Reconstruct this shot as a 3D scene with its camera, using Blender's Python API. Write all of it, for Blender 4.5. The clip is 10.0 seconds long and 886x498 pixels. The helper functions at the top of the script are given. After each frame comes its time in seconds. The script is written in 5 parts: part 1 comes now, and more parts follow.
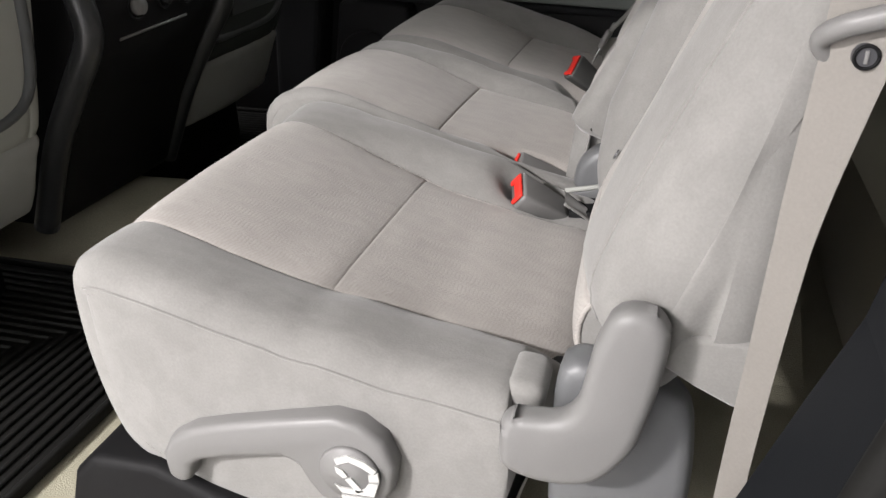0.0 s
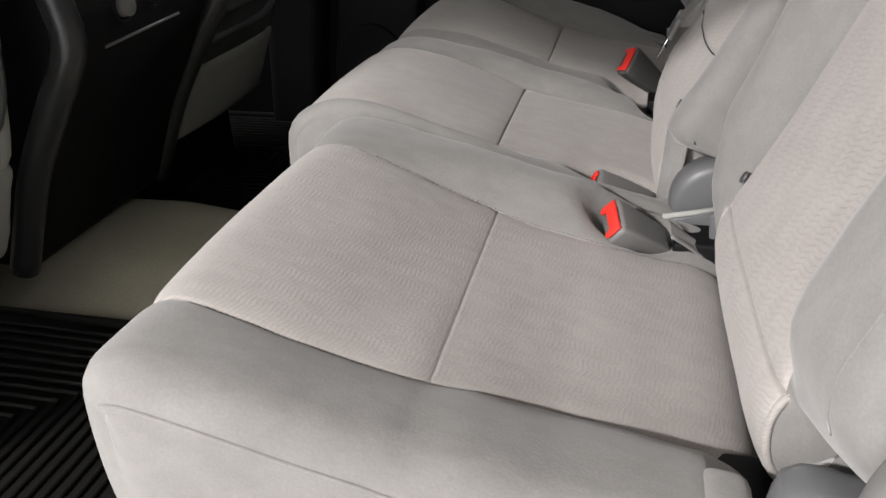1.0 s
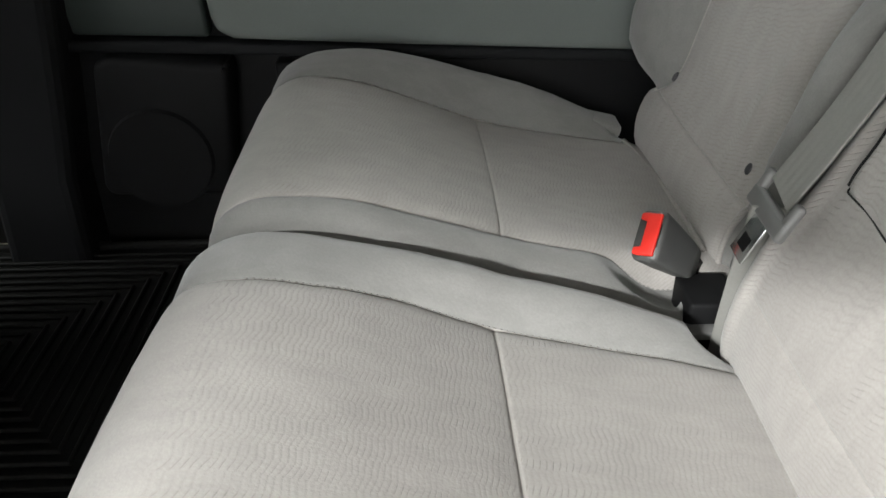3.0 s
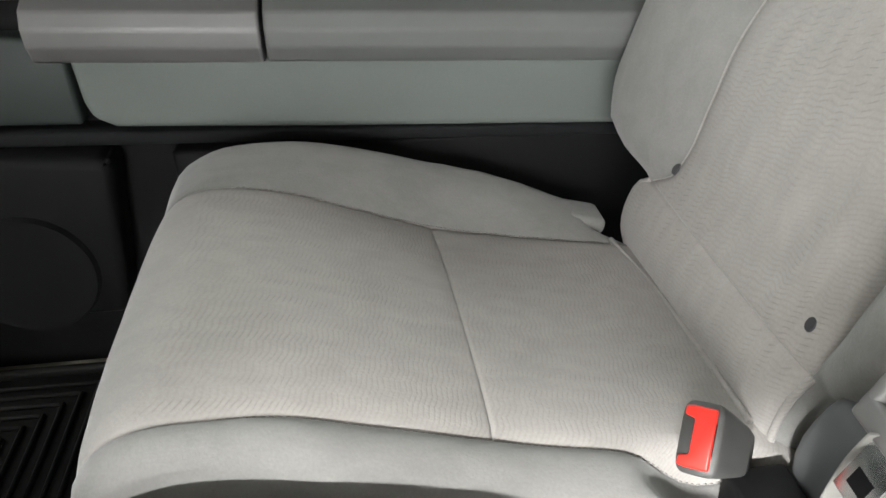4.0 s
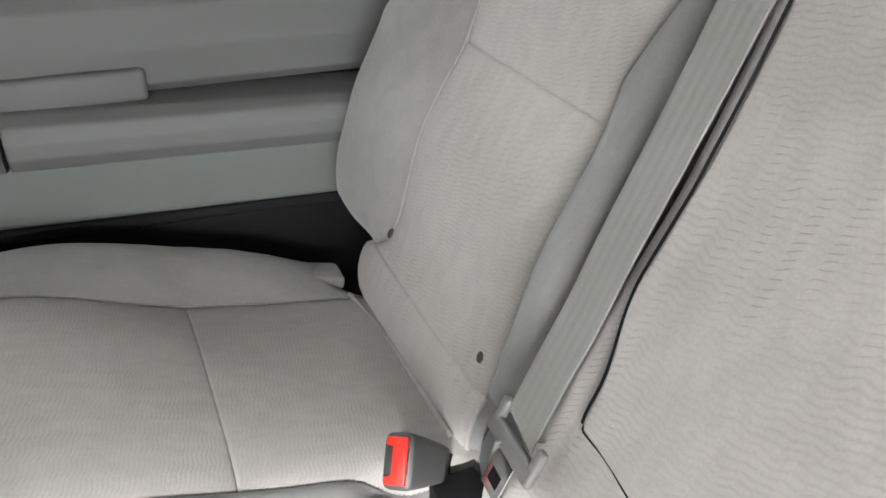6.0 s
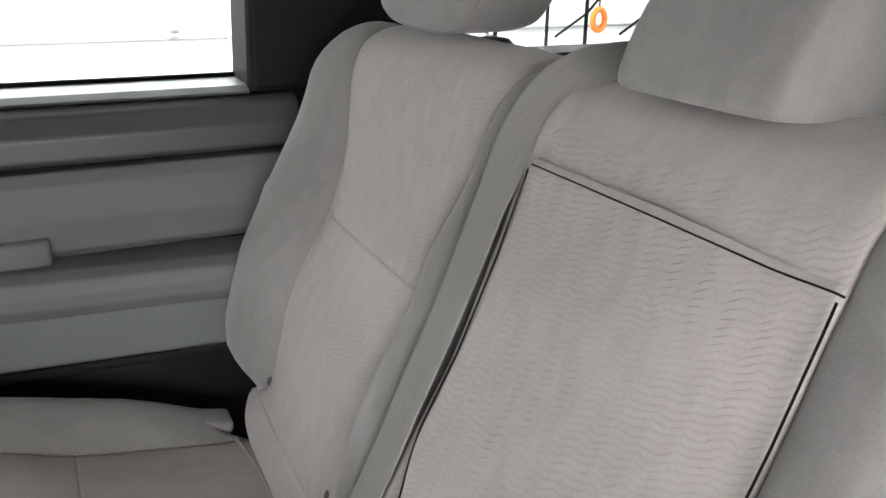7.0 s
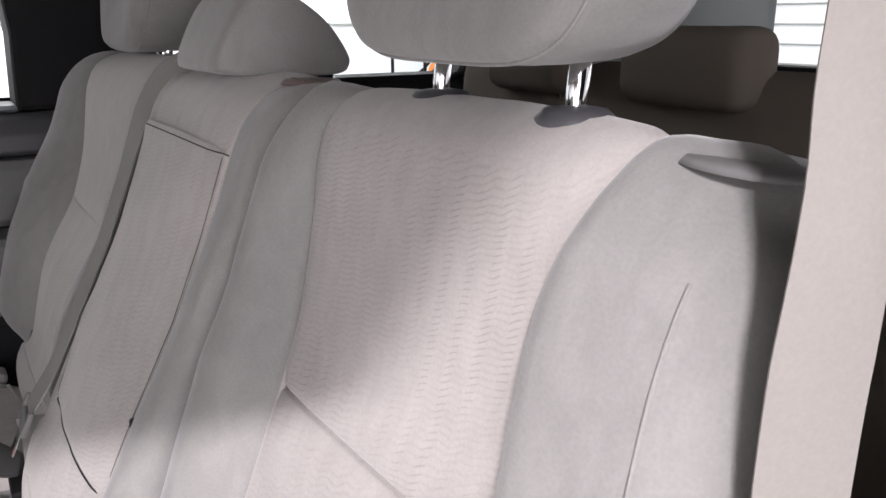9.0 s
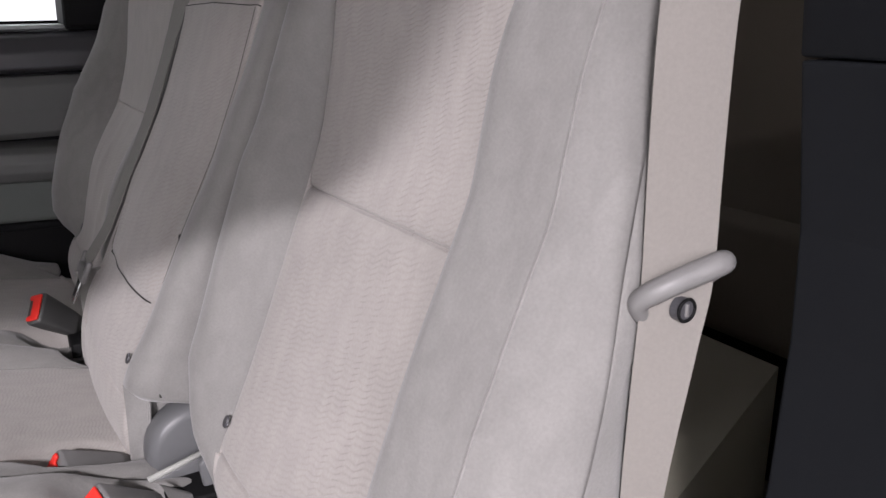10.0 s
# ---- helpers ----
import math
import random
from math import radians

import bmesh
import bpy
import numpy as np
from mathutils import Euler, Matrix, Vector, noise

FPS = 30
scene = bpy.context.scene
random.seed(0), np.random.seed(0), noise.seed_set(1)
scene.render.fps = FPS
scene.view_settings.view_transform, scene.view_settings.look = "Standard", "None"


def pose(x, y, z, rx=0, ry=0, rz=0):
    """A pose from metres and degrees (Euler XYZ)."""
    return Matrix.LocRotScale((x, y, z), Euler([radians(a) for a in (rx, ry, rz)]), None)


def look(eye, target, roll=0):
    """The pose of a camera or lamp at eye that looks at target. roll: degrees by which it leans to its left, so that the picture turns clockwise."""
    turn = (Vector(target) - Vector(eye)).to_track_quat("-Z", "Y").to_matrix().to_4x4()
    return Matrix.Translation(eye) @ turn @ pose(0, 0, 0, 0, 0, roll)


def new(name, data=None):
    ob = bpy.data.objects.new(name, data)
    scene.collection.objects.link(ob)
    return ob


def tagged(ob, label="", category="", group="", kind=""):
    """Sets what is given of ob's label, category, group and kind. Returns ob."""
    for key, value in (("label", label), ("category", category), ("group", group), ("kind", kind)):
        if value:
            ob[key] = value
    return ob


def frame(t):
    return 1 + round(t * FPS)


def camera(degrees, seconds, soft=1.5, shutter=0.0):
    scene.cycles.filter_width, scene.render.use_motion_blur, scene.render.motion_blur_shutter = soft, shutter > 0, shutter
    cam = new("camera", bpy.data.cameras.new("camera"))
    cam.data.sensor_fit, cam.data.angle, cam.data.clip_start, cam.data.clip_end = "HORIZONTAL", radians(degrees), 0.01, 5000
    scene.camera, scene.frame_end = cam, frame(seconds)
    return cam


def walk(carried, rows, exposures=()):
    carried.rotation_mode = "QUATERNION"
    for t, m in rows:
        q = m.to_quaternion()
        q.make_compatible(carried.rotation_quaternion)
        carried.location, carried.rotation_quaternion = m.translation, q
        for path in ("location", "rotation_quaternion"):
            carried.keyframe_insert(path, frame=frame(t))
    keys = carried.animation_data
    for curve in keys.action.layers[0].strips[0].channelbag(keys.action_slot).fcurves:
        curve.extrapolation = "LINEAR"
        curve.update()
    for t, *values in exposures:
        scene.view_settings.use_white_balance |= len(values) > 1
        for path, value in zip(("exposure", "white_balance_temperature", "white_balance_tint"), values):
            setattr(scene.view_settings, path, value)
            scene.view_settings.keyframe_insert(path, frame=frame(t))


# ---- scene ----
cam = camera(58.7, 10.0)
PATH = [
    (0, (-0.035, -0.013, 0.759), (-0.546, 1.693, -0.15), -1.2),
    (0.5, (-0.128, 0.036, 0.755), (-0.638, 1.732, -0.173), -2.5),
    (1, (-0.207, 0.153, 0.737), (-0.645, 1.86, -0.209), -2.3),
    (1.5, (-0.253, 0.314, 0.747), (-0.62, 2.025, -0.222), -2.4),
    (2, (-0.297, 0.485, 0.763), (-0.534, 2.202, -0.235), -2.0),
    (2.5, (-0.367, 0.665, 0.788), (-0.472, 2.384, -0.227), -1.5),
    (3, (-0.426, 0.865, 0.76), (-0.396, 2.57, -0.285), -1.0),
    (3.2, (-0.436, 0.943, 0.748), (-0.368, 2.652, -0.288), -0.7),
    (4.3, (-0.444, 1.147, 0.779), (-0.193, 2.837, -0.261), -0.8),
    (4.5, (-0.432, 1.145, 0.776), (-0.167, 2.839, -0.254), -1.1),
    (5, (-0.431, 1.144, 0.768), (-0.011, 2.811, -0.254), 0.5),
    (5.5, (-0.428, 1.111, 0.801), (0.136, 2.735, -0.221), 1.4),
    (6, (-0.389, 1.011, 0.896), (0.296, 2.604, -0.101), 0.8),
    (6.2, (-0.372, 0.966, 0.931), (0.364, 2.576, -0.001), 1.3),
    (7.3, (-0.3, 0.825, 0.988), (0.552, 2.511, 0.33), 0.4),
    (7.5, (-0.304, 0.794, 0.995), (0.591, 2.466, 0.36), 0.4),
    (8, (-0.28, 0.682, 1.001), (0.702, 2.331, 0.437), 0.6),
    (8.5, (-0.222, 0.505, 0.977), (0.813, 2.125, 0.426), 0.4),
    (9, (-0.205, 0.354, 0.945), (0.848, 1.96, 0.389), 0.0),
    (9.5, (-0.23, 0.276, 0.87), (0.83, 1.887, 0.338), -0.1),
    (10, (-0.273, 0.207, 0.818), (0.72, 1.838, 0.225), -0.8),
]
EXPOSURES = [(0, -0.12, 6500, 12), (1, -0.25, 6500, 12), (2, 0.05, 6400, 10), (3, 0.65, 6300, 5), (3.2, 0.78, 6300, 5), (4.3, 1.78, 6350, 7), (5.5, 1.78, 6300, 8), (6.2, 1.45, 6250, 10), (7.3, 1.05, 6350, 13), (8, 1.0, 6300, 15), (8.5, 0.66, 6250, 19), (9, 0.36, 6300, 19), (9.5, 0.02, 6300, 21), (10, -0.25, 6300, 20)]
walk(cam, [(t, look(eye, target, roll)) for t, eye, target, roll in PATH], EXPOSURES)

# ---- light: a white workshop bay, with unseen area lamps added as key and fill ----
world = bpy.data.worlds.new("world")
scene.world = world
world.use_nodes = True
world.node_tree.nodes["Background"].inputs[0].default_value = (0.9, 0.95, 1.0, 1)
world.node_tree.nodes["Background"].inputs[1].default_value = 0.05


def area_lamp(name, x, y, z, sx, sy, watts, colour=(1.0, 0.97, 0.95)):
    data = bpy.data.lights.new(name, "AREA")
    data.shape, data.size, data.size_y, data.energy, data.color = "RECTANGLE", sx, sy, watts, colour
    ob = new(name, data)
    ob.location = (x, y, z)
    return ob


# added lamps, tuned in place and power; the first is the key, the rest fill
area_lamp("key_lamp_door_side", -2.0, -1.9, 2.28, 0.5, 0.2, 430)
area_lamp("fill_lamp_near_wall", -2.3, -4.2, 2.28, 3.5, 0.4, 300)
# faint green of the two far lamps stands in for tinted window glass
area_lamp("fill_lamp_far_side", -0.5, 3.5, 2.28, 2.2, 0.9, 9, (0.97, 1.0, 0.96))
area_lamp("fill_lamp_far_wall", 0.8, 5.7, 2.28, 5.0, 0.4, 165, (0.97, 1.0, 0.96))
area_lamp("fill_lamp_front", -3.4, 1.2, 2.28, 1.6, 3.4, 100)
area_lamp("fill_lamp_rear", 4.6, 1.2, 2.28, 0.4, 3.6, 150)


# ---- materials ----
def material(name, colour, rough=0.8, metal=0.0, var=0.12, scale=60.0, bump=0.15, dist=0.001, spec=0.5, sheen=0.0, big=3.0):
    """Principled surface with colour variation at two scales and fine relief."""
    m = bpy.data.materials.new(name)
    m.use_nodes = True
    nt = m.node_tree
    b = nt.nodes["Principled BSDF"]
    tc = nt.nodes.new("ShaderNodeTexCoord")
    n1, n2 = nt.nodes.new("ShaderNodeTexNoise"), nt.nodes.new("ShaderNodeTexNoise")
    n1.inputs["Scale"].default_value, n2.inputs["Scale"].default_value = scale, big
    n1.inputs["Detail"].default_value, n2.inputs["Detail"].default_value = 3, 4
    for n in (n1, n2):
        nt.links.new(tc.outputs["Object"], n.inputs["Vector"])
    mix = nt.nodes.new("ShaderNodeMath")
    mix.operation = "ADD"
    nt.links.new(n1.outputs["Fac"], mix.inputs[0])
    nt.links.new(n2.outputs["Fac"], mix.inputs[1])
    ramp = nt.nodes.new("ShaderNodeMapRange")
    ramp.inputs["From Min"].default_value, ramp.inputs["From Max"].default_value = 0.6, 1.4
    ramp.inputs["To Min"].default_value, ramp.inputs["To Max"].default_value = 1 - var, 1 + var
    nt.links.new(mix.outputs[0], ramp.inputs["Value"])
    mul = nt.nodes.new("ShaderNodeMix")
    mul.data_type, mul.blend_type = "RGBA", "MULTIPLY"
    mul.inputs["Factor"].default_value = 1
    mul.inputs["A"].default_value = (*colour, 1)
    nt.links.new(ramp.outputs[0], mul.inputs["B"])
    nt.links.new(mul.outputs["Result"], b.inputs["Base Color"])
    b.inputs["Roughness"].default_value, b.inputs["Metallic"].default_value = rough, metal
    b.inputs["Specular IOR Level"].default_value = spec
    if sheen:
        b.inputs["Sheen Weight"].default_value, b.inputs["Sheen Roughness"].default_value = sheen, 0.5
    if bump:
        bp = nt.nodes.new("ShaderNodeBump")
        bp.inputs["Strength"].default_value, bp.inputs["Distance"].default_value = bump, dist
        nt.links.new(n1.outputs["Fac"], bp.inputs["Height"])
        nt.links.new(bp.outputs[0], b.inputs["Normal"])
    return m


VELOUR = material("velour", (0.205, 0.201, 0.193), 0.95, var=0.10, scale=420, bump=0.35, dist=0.0007, spec=0.10, sheen=0.30, big=7)
WOVEN = material("woven", (0.356, 0.335, 0.316), 0.95, var=0.09, scale=420, bump=0.35, dist=0.0007, spec=0.12, sheen=0.22, big=6)


def weave(m):
    """Fine wavy ribs across the cloth that turn into columns of crisp slanting dashes, in relief and colour."""
    nt = m.node_tree
    bsdf = nt.nodes["Principled BSDF"]

    def calc(op, a, b=None, c=None):
        n = nt.nodes.new("ShaderNodeMath")
        n.operation = op
        for k, v in enumerate((a, b, c)):
            if v is None:
                continue
            if isinstance(v, (int, float)):
                n.inputs[k].default_value = v
            else:
                nt.links.new(v, n.inputs[k])
        return n.outputs[0]

    def cloud(scale, detail, lo, hi, to_lo, to_hi):
        n = nt.nodes.new("ShaderNodeTexNoise")
        n.inputs["Scale"].default_value, n.inputs["Detail"].default_value = scale, detail
        nt.links.new(geo.outputs["Position"], n.inputs["Vector"])
        r = nt.nodes.new("ShaderNodeMapRange")
        for name, v in (("From Min", lo), ("From Max", hi), ("To Min", to_lo), ("To Max", to_hi)):
            r.inputs[name].default_value = v
        nt.links.new(n.outputs["Fac"], r.inputs["Value"])
        return r.outputs[0]

    geo = nt.nodes.new("ShaderNodeNewGeometry")
    sep = nt.nodes.new("ShaderNodeSeparateXYZ")
    nt.links.new(geo.outputs["Position"], sep.inputs[0])
    x, y, z = sep.outputs
    v = calc("SUBTRACT", calc("MULTIPLY", z, 1.55), x)
    column = calc("FRACT", calc("ADD", calc("DIVIDE", y, 0.0235), calc("MULTIPLY", v, 0.8)))
    slant = calc("MINIMUM", calc("DIVIDE", column, 0.46), 1.0)
    inside = calc("MULTIPLY", calc("SMOOTH_MIN", calc("MULTIPLY", column, 9.0), 1.0, 0.3), calc("SUBTRACT", 1.0, calc("MINIMUM", calc("MULTIPLY", calc("MAXIMUM", calc("SUBTRACT", column, 0.36), 0.0), 10.0), 1.0)))
    phase = calc("ADD", calc("MULTIPLY", v, 2 * math.pi / 0.0060), calc("MULTIPLY", slant, 1.7 * math.pi))
    phase = calc("ADD", phase, cloud(55, 1, 0.3, 0.7, -1.3, 1.3))
    wave = calc("MULTIPLY_ADD", calc("SINE", phase), 0.5, 0.5)
    dash = calc("MULTIPLY", calc("MULTIPLY", calc("POWER", wave, 9.0), inside), cloud(9, 3, 0.42, 0.62, 0.05, 1.0))
    facing = nt.nodes.new("ShaderNodeVectorMath")
    facing.operation = "DOT_PRODUCT"
    nt.links.new(geo.outputs["Normal"], facing.inputs[0])
    facing.inputs[1].default_value = (-0.542, 0.0, 0.840)
    plain = nt.nodes.new("ShaderNodeMapRange")
    for name, value in (("From Min", 0.88), ("From Max", 0.96), ("To Min", 1.0), ("To Max", 0.0)):
        plain.inputs[name].default_value = value
    nt.links.new(facing.outputs["Value"], plain.inputs["Value"])
    rib = calc("MULTIPLY", calc("POWER", wave, 2.5), cloud(14, 2, 0.35, 0.65, 0.25, 0.85))
    mark = calc("MULTIPLY", calc("MAXIMUM", dash, calc("MULTIPLY", rib, 0.55)), plain.outputs[0])
    old = bsdf.inputs["Base Color"].links[0].from_socket
    dark = nt.nodes.new("ShaderNodeMix")
    dark.data_type, dark.blend_type = "RGBA", "MULTIPLY"
    nt.links.new(calc("MULTIPLY", mark, 0.27), dark.inputs["Factor"])
    nt.links.new(old, dark.inputs["A"])
    dark.inputs["B"].default_value = (0.30, 0.28, 0.27, 1)
    nt.links.new(dark.outputs["Result"], bsdf.inputs["Base Color"])
    bump = nt.nodes.new("ShaderNodeBump")
    bump.inputs["Strength"].default_value, bump.inputs["Distance"].default_value = 0.35, 0.0009
    nt.links.new(calc("SUBTRACT", 1.0, mark), bump.inputs["Height"])
    first = bsdf.inputs["Normal"].links[0].from_socket
    nt.links.new(first, bump.inputs["Normal"])
    nt.links.new(bump.outputs[0], bsdf.inputs["Normal"])


def brushed(m, lo, hi):
    """Patches where the pile lies another way: soft-edged, lighter and darker strokes."""
    nt = m.node_tree
    bsdf = nt.nodes["Principled BSDF"]
    geo = nt.nodes.new("ShaderNodeNewGeometry")
    squash = nt.nodes.new("ShaderNodeMapping")
    squash.inputs["Scale"].default_value = (6, 12, 6)
    squash.inputs["Rotation"].default_value = (0.3, 0.5, 0.7)
    tex = nt.nodes.new("ShaderNodeTexNoise")
    tex.inputs["Detail"].default_value, tex.inputs["Distortion"].default_value = 3, 0.5
    fac = nt.nodes.new("ShaderNodeMapRange")
    fac.inputs["From Min"].default_value, fac.inputs["From Max"].default_value = 0.38, 0.62
    fac.inputs["To Min"].default_value, fac.inputs["To Max"].default_value = lo, hi
    mul = nt.nodes.new("ShaderNodeMix")
    mul.data_type, mul.blend_type = "RGBA", "MULTIPLY"
    mul.inputs["Factor"].default_value = 1
    nt.links.new(geo.outputs["Position"], squash.inputs["Vector"])
    nt.links.new(squash.outputs[0], tex.inputs["Vector"])
    nt.links.new(tex.outputs["Fac"], fac.inputs["Value"])
    nt.links.new(bsdf.inputs["Base Color"].links[0].from_socket, mul.inputs["A"])
    nt.links.new(fac.outputs[0], mul.inputs["B"])
    nt.links.new(mul.outputs["Result"], bsdf.inputs["Base Color"])


weave(WOVEN)
brushed(VELOUR, 0.945, 1.035)
brushed(WOVEN, 0.96, 1.03)
GREY_PLASTIC = material("grey_plastic", (0.160, 0.158, 0.156), 0.45, var=0.04, scale=900, bump=0.1, dist=0.0003, spec=0.4)
DOOR_PLASTIC = material("door_plastic", (0.118, 0.121, 0.117), 0.6, var=0.05, scale=1200, bump=0.2, dist=0.0004, spec=0.4)
DOOR_FABRIC = material("door_fabric", (0.142, 0.156, 0.146), 0.9, var=0.08, scale=900, bump=0.25, dist=0.0005, spec=0.2)
SILVER = material("silver_paint", (0.150, 0.147, 0.147), 0.5, 0.3, var=0.03, scale=500, bump=0.05)
FRAME_GREY = material("frame_grey", (0.085, 0.09, 0.092), 0.5, var=0.06, scale=900, bump=0.1, dist=0.0003, spec=0.4)
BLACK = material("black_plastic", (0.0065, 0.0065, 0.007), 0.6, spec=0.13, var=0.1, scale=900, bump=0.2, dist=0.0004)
DARK = material("dark_trim", (0.013, 0.0135, 0.0145), 0.7, spec=0.1, var=0.1, scale=900, bump=0.2, dist=0.0004)
RUBBER = material("rubber", (0.007, 0.007, 0.0065), 0.65, spec=0.16, var=0.2, scale=200, bump=0.15)
CARPET = material("carpet", (0.30, 0.285, 0.22), 1.0, var=0.3, scale=500, bump=0.8, dist=0.002, spec=0.05)
RED = material("red_button", (0.75, 0.03, 0.02), 0.4, var=0.03, bump=0.0)
CHROME = material("chrome", (0.8, 0.8, 0.8), 0.12, 1.0, var=0.02, bump=0.0)
WEBBING = material("webbing", (0.185, 0.174, 0.160), 0.7, var=0.08, scale=400, bump=0.2, dist=0.0004, spec=0.3)
# grey seat cloth of the third row, its shade put into the colour
SEAT_SHADOW = material("third_row_shaded_cloth", (0.105, 0.090, 0.074), 0.95, var=0.08, scale=700, bump=0.2, spec=0.1)
WHITE_WALL = material("white_wall", (0.82, 0.83, 0.84), 0.7, var=0.03, scale=40, bump=0.02)
CONCRETE = material("concrete", (0.3, 0.29, 0.28), 0.8, var=0.15, scale=30, bump=0.1)
HEADLINER = material("headliner", (0.35, 0.34, 0.32), 0.95, var=0.05, scale=700, bump=0.2)
WHITE_PRINT = material("white_print", (0.45, 0.45, 0.438), 0.6, var=0.02, bump=0)
SCREEN = material("screen", (0.02, 0.03, 0.09), 0.2, bump=0)
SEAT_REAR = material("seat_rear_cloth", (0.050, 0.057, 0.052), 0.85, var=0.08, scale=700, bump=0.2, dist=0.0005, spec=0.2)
PALE_PANEL = material("pale_grey_panel", (0.34, 0.345, 0.325), 0.8, var=0.06, scale=700, bump=0.2, dist=0.0005, spec=0.2)
CARGO = material("cargo_trim", (0.025, 0.023, 0.018), 0.8, var=0.08, scale=600, bump=0.2)
STEEL = material("steel", (0.55, 0.57, 0.57), 0.22, 1.0, var=0.05, bump=0)
DARK_GREEN = material("dark_green_trim", (0.026, 0.034, 0.031), 0.6, var=0.08, scale=700, bump=0.1)
BROWN = material("brown_plastic", (0.14, 0.10, 0.085), 0.45, var=0.08, bump=0.1)
YELLOW = material("yellow_green", (0.6, 0.7, 0.02), 0.4, bump=0)
BELT_GREY = material("belt_grey", (0.205, 0.201, 0.188), 0.7, var=0.08, scale=400, bump=0.2, dist=0.0004, spec=0.3)
BUCKLE_GREY = material("buckle_grey", (0.075, 0.075, 0.073), 0.45, var=0.04, scale=900, bump=0.1, dist=0.0003, spec=0.4)
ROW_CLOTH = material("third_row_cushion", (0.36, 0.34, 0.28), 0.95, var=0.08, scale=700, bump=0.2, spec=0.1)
# front-seat cloth again, brightened to make up for little light on it
SEAT_DRIVER_BRIGHT = material("driver_seat_bright_cloth", (0.384, 0.392, 0.360), 0.9, var=0.08, scale=700, bump=0.2, dist=0.0005, spec=0.2)
CHARCOAL = material("charcoal_plastic", (0.055, 0.055, 0.060), 0.4, var=0.05, scale=900, bump=0.1, dist=0.0003, spec=0.4)
THREAD = material("dark_thread", (0.25, 0.24, 0.225), 0.9, var=0.2, scale=300, bump=0)
HINGE_GREY = material("hinge_grey", (0.115, 0.118, 0.122), 0.42, var=0.05, scale=900, bump=0.1, dist=0.0003, spec=0.4)
PILLAR = material("pillar_trim", (0.0065, 0.0075, 0.009), 0.6, spec=0.14, var=0.1, scale=900, bump=0.2, dist=0.0004)
GLOSS = material("gloss_black", (0.022, 0.023, 0.024), 0.3, spec=0.5, var=0.05, bump=0)
ORANGE = material("orange", (0.8, 0.2, 0.02), 0.4, bump=0)

glass = bpy.data.materials.new("window_glass")
glass.use_nodes = True
gb = glass.node_tree.nodes["Principled BSDF"]
gb.inputs["Base Color"].default_value = (0.9, 0.95, 0.93, 1)
gb.inputs["Roughness"].default_value, gb.inputs["Transmission Weight"].default_value, gb.inputs["IOR"].default_value = 0.0, 1.0, 1.02

# ---- shape helpers ----
ORIGIN = {}
FLOOR = 0.05


def thing(name, at, label, category, group="", kind=""):
    ob = new(name)
    ob.location = at
    ob.empty_display_size = 0.05
    ORIGIN[ob] = Vector(at)
    return tagged(ob, label, category, group, kind)


def part(name, bm, mat, parent=None, label="", smooth=True):
    """Links a bmesh in world coordinates as one mesh object under a thing or a part."""
    me = bpy.data.meshes.new(name)
    if parent is not None:
        bmesh.ops.translate(bm, verts=bm.verts, vec=-ORIGIN[parent])
    bm.normal_update()
    bm.to_mesh(me)
    bm.free()
    if smooth:
        me.polygons.foreach_set("use_smooth", [True] * len(me.polygons))
    me.materials.append(mat)
    ob = new(name, me)
    if parent is not None:
        ob.parent = parent
        ORIGIN[ob] = ORIGIN[parent]
    if label:
        ob["label"] = label
    return ob


def structure(name, bm, mat, label, category, smooth=False):
    ob = part(name, bm, mat, None, "", smooth)
    ORIGIN[ob] = Vector((0, 0, 0))
    return tagged(ob, label, category, kind="structure")


def box(x0, x1, y0, y1, z0, z1, bevel=0.0, segs=2, bm=None):
    bm = bm or bmesh.new()
    made = bmesh.ops.create_cube(bm, size=1, matrix=Matrix.LocRotScale(((x0 + x1) / 2, (y0 + y1) / 2, (z0 + z1) / 2), None, (abs(x1 - x0), abs(y1 - y0), abs(z1 - z0))))
    if bevel:
        edges = list({e for v in made["verts"] for e in v.link_edges})
        bmesh.ops.bevel(bm, geom=edges, offset=bevel, segments=segs, profile=0.5, affect="EDGES")
    return bm


def turned(bm, m, about):
    bmesh.ops.transform(bm, matrix=Matrix.Translation(about) @ m @ Matrix.Translation(-Vector(about)), verts=bm.verts)
    return bm


def smooth_line(pts, n, closed=False):
    """n points evenly along a Catmull-Rom curve through pts."""
    p = np.array(pts, float)
    k = len(p)
    out = []
    for i in range(k if closed else k - 1):
        a, b, c, d = (p[(i - 1) % k], p[i], p[(i + 1) % k], p[(i + 2) % k]) if closed else (p[max(i - 1, 0)], p[i], p[i + 1], p[min(i + 2, k - 1)])
        for t in np.linspace(0, 1, 24, endpoint=False):
            out.append(0.5 * (2 * b + (c - a) * t + (2 * a - 5 * b + 4 * c - d) * t * t + (3 * b - a - 3 * c + d) * t ** 3))
    out.append(p[0] if closed else p[-1])
    out = np.array(out)
    s = np.concatenate([[0], np.cumsum(np.linalg.norm(np.diff(out, axis=0), axis=1))])
    q = np.linspace(0, s[-1], n) if isinstance(n, int) else np.array(n) * s[-1]
    return np.stack([np.interp(q, s, out[:, i]) for i in range(p.shape[1])], 1)


